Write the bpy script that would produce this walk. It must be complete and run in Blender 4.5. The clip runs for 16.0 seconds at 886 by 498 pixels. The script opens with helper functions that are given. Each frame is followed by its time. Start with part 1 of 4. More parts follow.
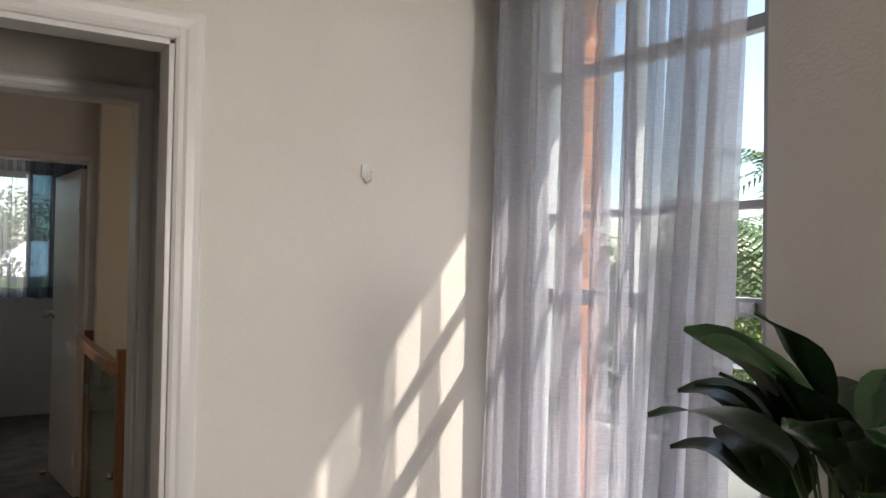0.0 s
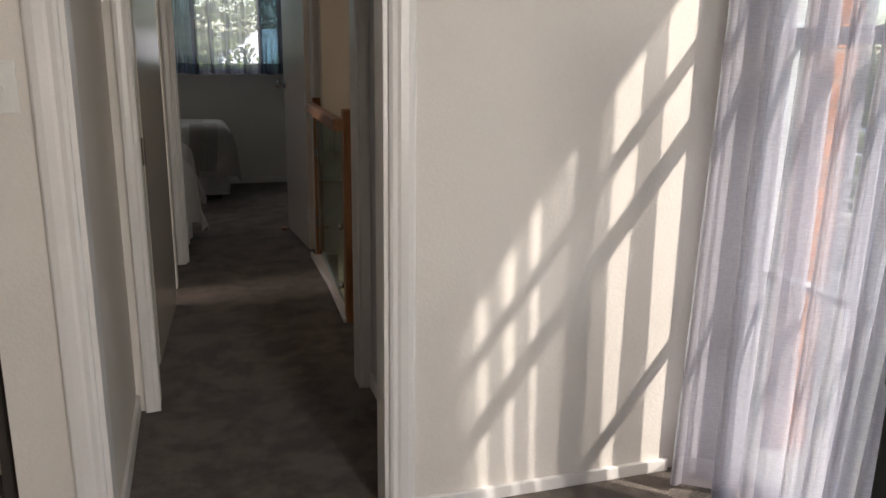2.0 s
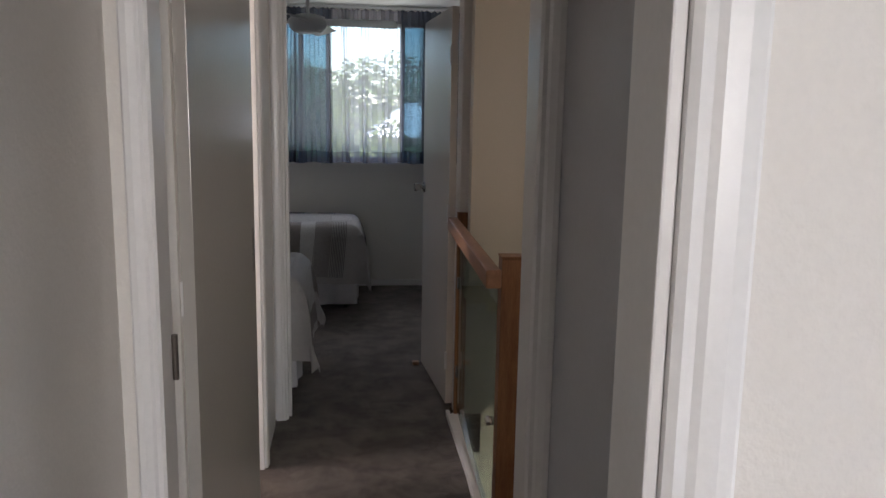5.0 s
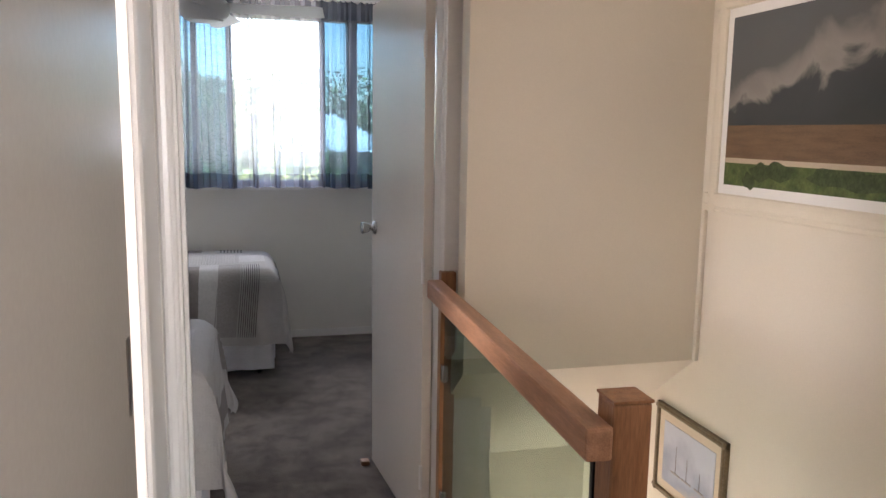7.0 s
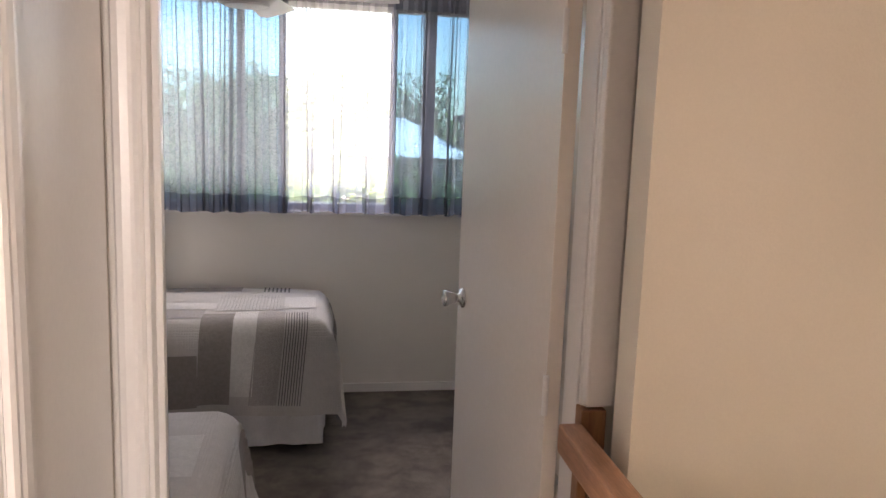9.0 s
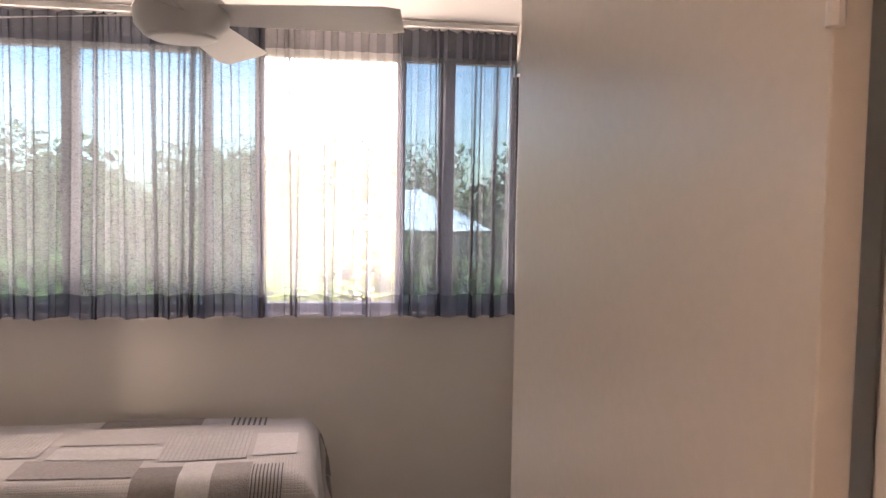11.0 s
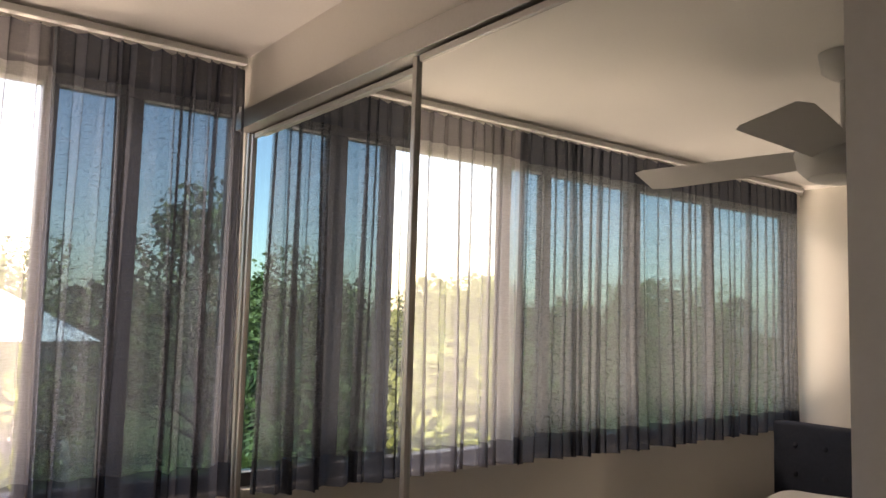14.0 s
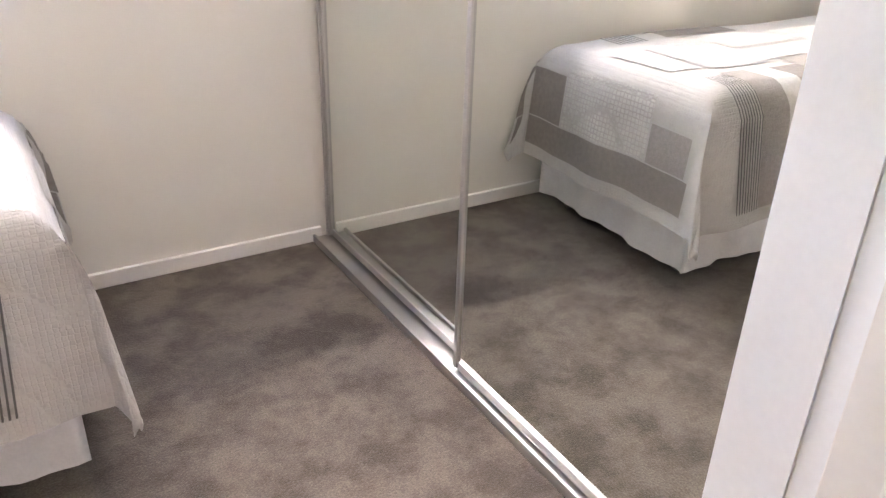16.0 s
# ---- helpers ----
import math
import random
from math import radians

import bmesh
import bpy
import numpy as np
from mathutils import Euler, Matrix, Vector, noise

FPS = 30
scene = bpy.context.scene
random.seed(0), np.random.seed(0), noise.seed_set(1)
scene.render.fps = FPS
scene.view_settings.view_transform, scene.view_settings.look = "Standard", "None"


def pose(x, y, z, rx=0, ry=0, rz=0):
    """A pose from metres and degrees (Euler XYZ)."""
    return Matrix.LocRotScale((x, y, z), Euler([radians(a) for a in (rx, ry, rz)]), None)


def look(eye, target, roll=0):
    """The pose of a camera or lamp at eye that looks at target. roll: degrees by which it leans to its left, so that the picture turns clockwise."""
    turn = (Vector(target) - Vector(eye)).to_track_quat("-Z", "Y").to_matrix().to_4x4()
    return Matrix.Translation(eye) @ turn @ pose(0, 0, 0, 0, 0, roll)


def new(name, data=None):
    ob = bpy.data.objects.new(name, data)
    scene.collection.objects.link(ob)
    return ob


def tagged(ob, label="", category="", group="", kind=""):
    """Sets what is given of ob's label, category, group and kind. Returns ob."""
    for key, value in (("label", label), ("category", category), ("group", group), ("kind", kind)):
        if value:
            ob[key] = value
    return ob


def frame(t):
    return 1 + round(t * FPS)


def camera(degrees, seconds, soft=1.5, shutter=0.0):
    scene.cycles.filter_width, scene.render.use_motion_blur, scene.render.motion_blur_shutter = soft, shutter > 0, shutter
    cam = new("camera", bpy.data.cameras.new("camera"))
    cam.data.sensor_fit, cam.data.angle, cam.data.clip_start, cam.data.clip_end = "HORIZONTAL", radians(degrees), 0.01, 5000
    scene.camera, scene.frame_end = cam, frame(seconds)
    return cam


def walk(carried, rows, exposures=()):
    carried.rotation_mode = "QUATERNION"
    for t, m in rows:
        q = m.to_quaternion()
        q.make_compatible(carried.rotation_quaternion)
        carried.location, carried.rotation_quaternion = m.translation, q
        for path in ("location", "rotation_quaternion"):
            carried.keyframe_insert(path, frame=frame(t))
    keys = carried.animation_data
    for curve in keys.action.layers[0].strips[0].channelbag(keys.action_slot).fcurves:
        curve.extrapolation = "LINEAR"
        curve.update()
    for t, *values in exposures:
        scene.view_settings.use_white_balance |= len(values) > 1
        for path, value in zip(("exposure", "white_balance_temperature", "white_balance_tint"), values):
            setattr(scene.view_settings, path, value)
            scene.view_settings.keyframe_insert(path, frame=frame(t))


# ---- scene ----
cam = camera(59.4, 16.0)
PATH = [
    (0, (-0.125, -0.3, 1.475), (0.956, 1.382, 1.516), 1.0),
    (0.5, (-0.164, -0.294, 1.552), (0.777, 1.47, 1.595), 0.4),
    (1, (-0.156, -0.28, 1.5), (0.549, 1.577, 1.266), 0.7),
    (1.5, (-0.161, -0.244, 1.394), (0.444, 1.61, 0.95), 0.9),
    (2, (-0.12, -0.255, 1.33), (0.468, 1.593, 0.841), 0.8),
    (2.5, (0.004, -0.191, 1.31), (0.558, 1.658, 0.787), 0.8),
    (3, (0.077, -0.053, 1.313), (0.596, 1.773, 0.683), 0.9),
    (3.5, (0.094, 0.216, 1.327), (0.585, 2.038, 0.665), 1.2),
    (4, (0.115, 0.455, 1.382), (0.443, 2.369, 0.906), 1.1),
    (4.2, (0.117, 0.581, 1.411), (0.359, 2.527, 1.017), 1.1),
    (6.3, (-0.049, 1.897, 1.515), (0.25, 3.851, 1.213), 1.3),
    (6.5, (-0.024, 2.041, 1.499), (0.311, 3.99, 1.201), 1.0),
    (7, (-0.055, 2.301, 1.506), (0.454, 4.212, 1.209), 0.9),
    (7.5, (0.029, 2.607, 1.533), (0.663, 4.481, 1.235), 0.9),
    (8, (0.044, 2.871, 1.548), (0.533, 4.786, 1.241), 0.8),
    (8.2, (0.017, 2.969, 1.56), (0.45, 4.897, 1.255), 0.9),
    (10.3, (0.158, 4.031, 1.609), (0.473, 5.988, 1.344), 2.5),
    (10.5, (0.171, 4.148, 1.618), (0.494, 6.107, 1.376), 2.9),
    (11, (0.195, 4.389, 1.618), (0.501, 6.362, 1.5), 1.0),
    (11.5, (0.131, 4.71, 1.621), (0.522, 6.67, 1.547), 1.3),
    (12, (0.084, 4.982, 1.638), (0.682, 6.888, 1.561), 1.6),
    (12.5, (0.092, 5.311, 1.63), (0.886, 7.146, 1.622), 1.6),
    (13, (0.123, 5.489, 1.666), (1.103, 7.233, 1.679), 1.7),
    (13.5, (0.169, 5.566, 1.689), (1.257, 7.244, 1.76), 1.7),
    (14, (0.156, 5.651, 1.65), (1.356, 7.242, 1.824), 1.6),
    (14.5, (0.14, 5.646, 1.576), (1.375, 7.219, 1.568), 1.5),
    (15, (0.124, 5.641, 1.466), (1.368, 7.207, 1.081), 0.9),
    (15.5, (0.108, 5.636, 1.345), (1.262, 7.096, 0.612), 2.2),
    (16, (0.101, 5.494, 1.292), (1.036, 7.005, 0.391), 1.8),
]

EXPO = [(0, 1.65, 6800, 12), (2.5, 1.65, 6800, 13), (4.2, 1.5, 6400, 14), (6.3, 3.65, 6000, 15), (7.0, 3.7, 6300, 16), (8.2, 3.65, 6500, 17), (10.3, 4.1, 8400, 34), (11.2, 3.65, 8500, 34), (12.0, 2.8, 7900, 27), (13.0, 2.7, 8000, 27), (14.4, 2.95, 9600, 29), (15.05, 4.05, 8600, 27), (15.5, 5.5, 7200, 23), (16, 5.75, 7200, 23)]
walk(cam, [(t, look(eye, target, roll)) for t, eye, target, roll in PATH], EXPO)

# ---- world and sun ----
SUN_DIR = Vector((-0.60, 0.58, -0.82)).normalized()
world = bpy.data.worlds.new("sky")
scene.world = world
world.use_nodes = True
wn = world.node_tree
sky = wn.nodes.new("ShaderNodeTexSky")
sky.sky_type, sky.sun_disc = "NISHITA", False
sky.sun_elevation = math.asin(-SUN_DIR.z)
sky.sun_rotation = math.atan2(-SUN_DIR.x, -SUN_DIR.y)
wn.links.new(sky.outputs[0], wn.nodes["Background"].inputs[0])
wn.nodes["Background"].inputs[1].default_value = 0.15
sun = new("sun", bpy.data.lights.new("sun", "SUN"))
sun.data.energy, sun.data.angle, sun.data.color = 4.0, radians(1.0), (1.0, 0.95, 0.87)
sun.rotation_euler = SUN_DIR.to_track_quat("-Z", "Y").to_euler()


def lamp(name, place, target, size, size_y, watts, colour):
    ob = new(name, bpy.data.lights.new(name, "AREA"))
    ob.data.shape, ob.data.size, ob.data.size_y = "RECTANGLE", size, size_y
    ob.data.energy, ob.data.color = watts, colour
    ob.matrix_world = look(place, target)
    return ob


# daylight by two unseen openings: bathroom window and doorway at the stair foot
lamp("bathroom_window_light", (-2.19, 3.9, 1.675), (-0.3, 3.9, 1.4), 1.0, 0.95, 7.5, (1.0, 0.83, 0.73))
lamp("stair_door_light", (0.555, 4.85, -1.65), (1.4, 4.85, -1.1), 1.1, 1.9, 9.5, (1.0, 0.86, 0.77))
# added fill lamp for the hall; its landing opening is made up
lamp("landing_fill_light", (1.49, 3.1, 1.5), (0.0, 3.4, 1.3), 0.5, 1.0, 0.7, (1.0, 0.86, 0.76))
# added fill lamp set in an invented opening of the south wall
lamp("living_fill_light", (1.06, -3.0, 1.5), (0.85, 1.7, 1.3), 0.6, 1.4, 20, (1.0, 0.97, 0.93))
# lamp hidden above the bedroom window, standing in for sky light
lamp("bedroom_window_light", (-0.6, 10.4, 3.95), (-0.6, 6.2, 0.7), 2.8, 1.4, 32, (1.0, 0.97, 0.94))
# added fill lamp, hidden below the sill, that brightens the bedroom ceiling
lamp("bedroom_fill_light", (-0.6, 9.3, -0.1), (-0.6, 7.4, 1.75), 3.4, 1.2, 39, (1.0, 0.97, 0.92))


# ---- materials ----
def mat(name, colour, rough=0.6, metal=0.0, vary=0.08, scale=6.0, fine=120.0, bump=0.05, tint=None, stretch=(1, 1, 1), sheen=0.0, spec=0.5, per_object=0.0):
    m = bpy.data.materials.new(name)
    m.use_nodes = True
    t = m.node_tree
    b = t.nodes["Principled BSDF"]
    b.inputs["Roughness"].default_value, b.inputs["Metallic"].default_value = rough, metal
    b.inputs["Sheen Weight"].default_value = sheen
    b.inputs["Specular IOR Level"].default_value = spec
    co = t.nodes.new("ShaderNodeTexCoord")
    mp = t.nodes.new("ShaderNodeMapping")
    mp.inputs["Scale"].default_value = stretch
    t.links.new(co.outputs["Object"], mp.inputs[0])
    n1, n2 = t.nodes.new("ShaderNodeTexNoise"), t.nodes.new("ShaderNodeTexNoise")
    n1.inputs["Scale"].default_value, n2.inputs["Scale"].default_value = scale, fine
    n1.inputs["Detail"].default_value, n2.inputs["Detail"].default_value = (12 if name == "cut_pile_carpet" else 6), 3
    n1.inputs["Roughness"].default_value = 0.68 if name == "cut_pile_carpet" else 0.5
    n1.inputs["Distortion"].default_value = 0.15 if name == "cut_pile_carpet" else 0.0
    for n in (n1, n2):
        t.links.new(mp.outputs[0], n.inputs[0])
    mix = t.nodes.new("ShaderNodeMixRGB")
    other = tint or tuple(c * 0.72 for c in colour)
    mix.inputs[1].default_value, mix.inputs[2].default_value = (*other, 1), (*colour, 1)
    ramp = t.nodes.new("ShaderNodeMapRange")
    ramp.inputs[1].default_value, ramp.inputs[2].default_value = (0.41, 0.585) if name == "cut_pile_carpet" else (0.35, 0.65)
    ramp.inputs[3].default_value, ramp.inputs[4].default_value = 1 - vary * 6 if vary < 0.16 else 0.0, 1.0
    t.links.new(n1.outputs[0], ramp.inputs[0])
    t.links.new(ramp.outputs[0], mix.inputs[0])
    mul = t.nodes.new("ShaderNodeMixRGB")
    mul.blend_type = "MULTIPLY"
    mul.inputs[0].default_value = min(1, vary * 4)
    t.links.new(mix.outputs[0], mul.inputs[1])
    t.links.new(n2.outputs[0], mul.inputs[2])
    gain = t.nodes.new("ShaderNodeMixRGB")
    gain.blend_type = "MULTIPLY"
    gain.inputs[0].default_value = 1
    gain.inputs[2].default_value = (*([1 + min(1, vary * 4) * 0.6] * 3), 1)
    t.links.new(mul.outputs[0], gain.inputs[1])
    last = gain
    if per_object:
        info = t.nodes.new("ShaderNodeObjectInfo")
        mr = t.nodes.new("ShaderNodeMapRange")
        mr.inputs[3].default_value, mr.inputs[4].default_value = 1 - per_object, 1 + per_object
        t.links.new(info.outputs["Random"], mr.inputs[0])
        po = t.nodes.new("ShaderNodeMixRGB")
        po.blend_type = "MULTIPLY"
        po.inputs[0].default_value = 1
        t.links.new(gain.outputs[0], po.inputs[1])
        t.links.new(mr.outputs[0], po.inputs[2])
        last = po
    t.links.new(last.outputs[0], b.inputs["Base Color"])
    bp = t.nodes.new("ShaderNodeBump")
    bp.inputs["Strength"].default_value, bp.inputs["Distance"].default_value = min(1, bump * 4), 0.004
    t.links.new(n2.outputs[0], bp.inputs["Height"])
    t.links.new(bp.outputs[0], b.inputs["Normal"])
    return m


def sheer(name, colour, open_share, weave=900.0):
    m = bpy.data.materials.new(name)
    m.use_nodes = True
    t = m.node_tree
    t.nodes.remove(t.nodes["Principled BSDF"])
    out = t.nodes["Material Output"]
    tr, tl, df = (t.nodes.new("ShaderNodeBsdf" + k) for k in ("Transparent", "Translucent", "Diffuse"))
    co = t.nodes.new("ShaderNodeTexCoord")
    mp = t.nodes.new("ShaderNodeMapping")
    mp.inputs["Scale"].default_value = (1, 1, 0.06)
    n = t.nodes.new("ShaderNodeTexNoise")
    n.inputs["Scale"].default_value = weave
    n.inputs["Detail"].default_value = 2
    mp2 = t.nodes.new("ShaderNodeMapping")
    mp2.inputs["Scale"].default_value = (0.08, 0.08, 1)
    n2 = t.nodes.new("ShaderNodeTexNoise")
    n2.inputs["Scale"].default_value = weave * 0.6
    for a, c in ((mp, n), (mp2, n2)):
        t.links.new(co.outputs["Object"], a.inputs[0])
        t.links.new(a.outputs[0], c.inputs[0])
    add = t.nodes.new("ShaderNodeMath")
    add.operation = "ADD"
    t.links.new(n.outputs[0], add.inputs[0])
    t.links.new(n2.outputs[0], add.inputs[1])
    mr = t.nodes.new("ShaderNodeMapRange")
    mr.inputs[1].default_value, mr.inputs[2].default_value = 0.7, 1.3
    mr.inputs[3].default_value, mr.inputs[4].default_value = open_share - 0.07, open_share + 0.07
    t.links.new(add.outputs[0], mr.inputs[0])
    tl.inputs[0].default_value = df.inputs[0].default_value = (*colour, 1)
    a, b = t.nodes.new("ShaderNodeMixShader"), t.nodes.new("ShaderNodeMixShader")
    a.inputs[0].default_value = 0.5
    t.links.new(tl.outputs[0], a.inputs[1])
    t.links.new(df.outputs[0], a.inputs[2])
    t.links.new(mr.outputs[0], b.inputs[0])
    t.links.new(a.outputs[0], b.inputs[1])
    t.links.new(tr.outputs[0], b.inputs[2])
    t.links.new(b.outputs[0], out.inputs[0])
    return m


def glass(name, colour, gloss=0.08):
    m = bpy.data.materials.new(name)
    m.use_nodes = True
    t = m.node_tree
    t.nodes.remove(t.nodes["Principled BSDF"])
    tr, gl, mx, fr = (t.nodes.new("ShaderNode" + k) for k in ("BsdfTransparent", "BsdfGlossy", "MixShader", "LayerWeight"))
    tr.inputs[0].default_value = (*colour, 1)
    gl.inputs["Roughness"].default_value = 0.02
    fr.inputs[0].default_value = 0.5
    pw, ad = t.nodes.new("ShaderNodeMath"), t.nodes.new("ShaderNodeMath")
    pw.operation, ad.operation = "POWER", "MULTIPLY_ADD"
    pw.inputs[1].default_value, ad.inputs[1].default_value, ad.inputs[2].default_value = 4.0, 0.6, gloss * 0.5
    t.links.new(fr.outputs["Facing"], pw.inputs[0])
    t.links.new(pw.outputs[0], ad.inputs[0])
    t.links.new(ad.outputs[0], mx.inputs[0])
    t.links.new(tr.outputs[0], mx.inputs[1])
    t.links.new(gl.outputs[0], mx.inputs[2])
    t.links.new(mx.outputs[0], t.nodes["Material Output"].inputs[0])
    return m


def banded(name, low, mid, high, z0, z1):
    """A print with three blended tones by height, broken up by noise."""
    m = bpy.data.materials.new(name)
    m.use_nodes = True
    t = m.node_tree
    b = t.nodes["Principled BSDF"]
    b.inputs["Roughness"].default_value = 0.35
    co, sep = t.nodes.new("ShaderNodeTexCoord"), t.nodes.new("ShaderNodeSeparateXYZ")
    n = t.nodes.new("ShaderNodeTexNoise")
    n.inputs["Scale"].default_value, n.inputs["Detail"].default_value = 5.0, 6
    t.links.new(co.outputs["Object"], n.inputs[0])
    t.links.new(co.outputs["Object"], sep.inputs[0])
    h = t.nodes.new("ShaderNodeMapRange")
    h.inputs[1].default_value, h.inputs[2].default_value = z0, z1
    t.links.new(sep.outputs[2], h.inputs[0])
    ma = t.nodes.new("ShaderNodeMath")
    ma.operation = "MULTIPLY_ADD"
    ma.inputs[1].default_value = 0.9
    t.links.new(n.outputs[0], ma.inputs[0])
    t.links.new(h.outputs[0], ma.inputs[2])
    r = t.nodes.new("ShaderNodeValToRGB")
    r.color_ramp.elements[0].position, r.color_ramp.elements[0].color = 0.5, (*low, 1)
    r.color_ramp.elements[1].position, r.color_ramp.elements[1].color = 1.25 - 0.3, (*high, 1)
    e = r.color_ramp.elements.new(0.72)
    e.color = (*mid, 1)
    t.links.new(ma.outputs[0], r.inputs[0])
    t.links.new(r.outputs[0], b.inputs["Base Color"])
    return m


def quilted(name, colour, stitch, cell=58.0, puff=0.7):
    """Cotton sewn in a small diamond lattice, sunk along the seams."""
    m = mat(name, colour, 0.9, vary=0.06, scale=40, fine=300, bump=0.2)
    t = m.node_tree
    b = t.nodes["Principled BSDF"]
    co = t.nodes.new("ShaderNodeTexCoord")
    vo = t.nodes.new("ShaderNodeTexVoronoi")
    vo.feature = "DISTANCE_TO_EDGE"
    vo.inputs["Scale"].default_value, vo.inputs["Randomness"].default_value = cell, 0.2
    t.links.new(co.outputs["Object"], vo.inputs["Vector"])
    mr = t.nodes.new("ShaderNodeMapRange")
    mr.inputs[1].default_value, mr.inputs[2].default_value = 0.02, 0.16
    t.links.new(vo.outputs["Distance"], mr.inputs[0])
    mx = t.nodes.new("ShaderNodeMixRGB")
    mx.inputs[1].default_value = (*stitch, 1)
    old = b.inputs["Base Color"].links[0].from_socket
    t.links.new(mr.outputs[0], mx.inputs[0])
    t.links.new(old, mx.inputs[2])
    t.links.new(mx.outputs[0], b.inputs["Base Color"])
    bp = t.nodes.new("ShaderNodeBump")
    bp.inputs["Strength"].default_value, bp.inputs["Distance"].default_value = puff, 0.005
    t.links.new(mr.outputs[0], bp.inputs["Height"])
    t.links.new(bp.outputs[0], b.inputs["Normal"])
    return m


def storm(name, slope, start):
    """A storm print: a dark rolling cloud with a pale shelf round it over a hazy horizon."""
    m = bpy.data.materials.new(name)
    m.use_nodes = True
    t = m.node_tree
    b = t.nodes["Principled BSDF"]
    b.inputs["Roughness"].default_value = 0.3
    co = t.nodes.new("ShaderNodeTexCoord")
    n = t.nodes.new("ShaderNodeTexNoise")
    n.inputs["Scale"].default_value, n.inputs["Detail"].default_value = 5.5, 8
    t.links.new(co.outputs["Object"], n.inputs[0])
    n.inputs["Distortion"].default_value = 0.6
    dt = t.nodes.new("ShaderNodeVectorMath")
    dt.operation = "DOT_PRODUCT"
    dt.inputs[1].default_value = slope
    t.links.new(co.outputs["Object"], dt.inputs[0])
    ad = t.nodes.new("ShaderNodeMath")
    ad.operation = "MULTIPLY_ADD"
    ad.inputs[1].default_value = 0.75
    t.links.new(n.outputs[0], ad.inputs[0])
    t.links.new(dt.outputs["Value"], ad.inputs[2])
    rp = t.nodes.new("ShaderNodeValToRGB")
    els = rp.color_ramp.elements
    els[0].position, els[0].color = 0.0, (0.035, 0.042, 0.045, 1)
    els[1].position, els[1].color = 1.0, (0.10, 0.11, 0.115, 1)
    for p, c in ((0.40, (0.045, 0.052, 0.058)), (0.47, (0.24, 0.225, 0.205)), (0.62, (0.19, 0.18, 0.17)), (0.74, (0.10, 0.105, 0.105))):
        els.new(p).color = (*c, 1)
    sc = t.nodes.new("ShaderNodeMath")
    sc.operation = "SUBTRACT"
    sc.inputs[1].default_value = start
    t.links.new(ad.outputs[0], sc.inputs[0])
    t.links.new(sc.outputs[0], rp.inputs[0])
    t.links.new(rp.outputs[0], b.inputs["Base Color"])
    return m


M_WALL = mat("wall_paint", (0.73, 0.69, 0.64), 0.55, vary=0.02, scale=3, fine=110, bump=0.07)
M_WALL_BED = mat("bedroom_wall_paint", (0.75, 0.72, 0.675), 0.55, vary=0.02, scale=3, fine=220, bump=0.04)
M_STAIRWALL = mat("stairwell_paint", (0.72, 0.66, 0.55), 0.5, vary=0.02, scale=2, fine=200, bump=0.03)
M_CEIL = mat("ceiling_paint", (0.80, 0.79, 0.77), 0.8, vary=0.015, scale=3, fine=150, bump=0.04)
M_TRIM = mat("gloss_trim_paint", (0.78, 0.76, 0.74), 0.3, vary=0.02, scale=5, fine=90, bump=0.02)
M_GREYTRIM = mat("grey_trim", (0.48, 0.48, 0.50), 0.35, vary=0.02, scale=5, fine=90, bump=0.02)
M_DOOR = mat("gloss_door_paint", (0.80, 0.74, 0.67), 0.22, vary=0.02, scale=2.5, fine=60, bump=0.015)
# darker copy of the gloss door colour, for the hall door
M_DOOR_T = mat("taupe_gloss_door", (0.47, 0.44, 0.40), 0.2, vary=0.02, scale=2.5, fine=60, bump=0.015)
M_CARPET = mat("cut_pile_carpet", (0.175, 0.146, 0.125), 0.95, vary=0.2, scale=5.5, fine=190, bump=0.5, tint=(0.09, 0.073, 0.062), sheen=0.2, spec=0.1)
# paler than the upright pine: light on the rail top is in the colour
M_WOOD = mat("stained_pine_top_lit", (0.43, 0.23, 0.13), 0.4, vary=0.14, scale=9, fine=60, bump=0.05, tint=(0.30, 0.15, 0.08), stretch=(6, 0.6, 6))
M_WOODV = mat("stained_pine_upright", (0.36, 0.17, 0.075), 0.4, vary=0.14, scale=9, fine=60, bump=0.05, tint=(0.22, 0.095, 0.04), stretch=(6, 6, 0.6))
M_CHROME = mat("brushed_chrome", (0.62, 0.62, 0.62), 0.25, metal=1.0, vary=0.02, bump=0.01)
M_ALU = mat("anodised_aluminium", (0.50, 0.49, 0.48), 0.32, metal=0.9, vary=0.03, bump=0.01)
M_BRONZE = mat("bronze_edge", (0.12, 0.10, 0.085), 0.35, metal=0.6, vary=0.03, bump=0.01)
M_BLACK = mat("black_seal", (0.012, 0.012, 0.012), 0.5, vary=0.02)
M_DARK = mat("dark_backing_and_shade", (0.05, 0.042, 0.035), 0.8, vary=0.05)
M_STAND = mat("charcoal_laminate", (0.05, 0.05, 0.052), 0.5, vary=0.05, scale=10)
M_POT = mat("dark_glazed_pot", (0.02, 0.022, 0.026), 0.25, vary=0.05)
M_LEAF = mat("dark_leaf", (0.02, 0.055, 0.016), 0.35, vary=0.12, scale=14, fine=80, bump=0.05)
M_STEM = mat("plant_stem", (0.06, 0.11, 0.03), 0.5)
M_SHEER_L = sheer("pale_grey_sheer", (0.60, 0.59, 0.645), 0.47, 900.0)
M_HEM_L = sheer("pale_grey_sheer_double", (0.50, 0.48, 0.53), 0.22, 760.0)
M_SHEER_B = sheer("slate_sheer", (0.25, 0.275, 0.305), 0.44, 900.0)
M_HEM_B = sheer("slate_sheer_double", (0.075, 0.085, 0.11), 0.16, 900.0)
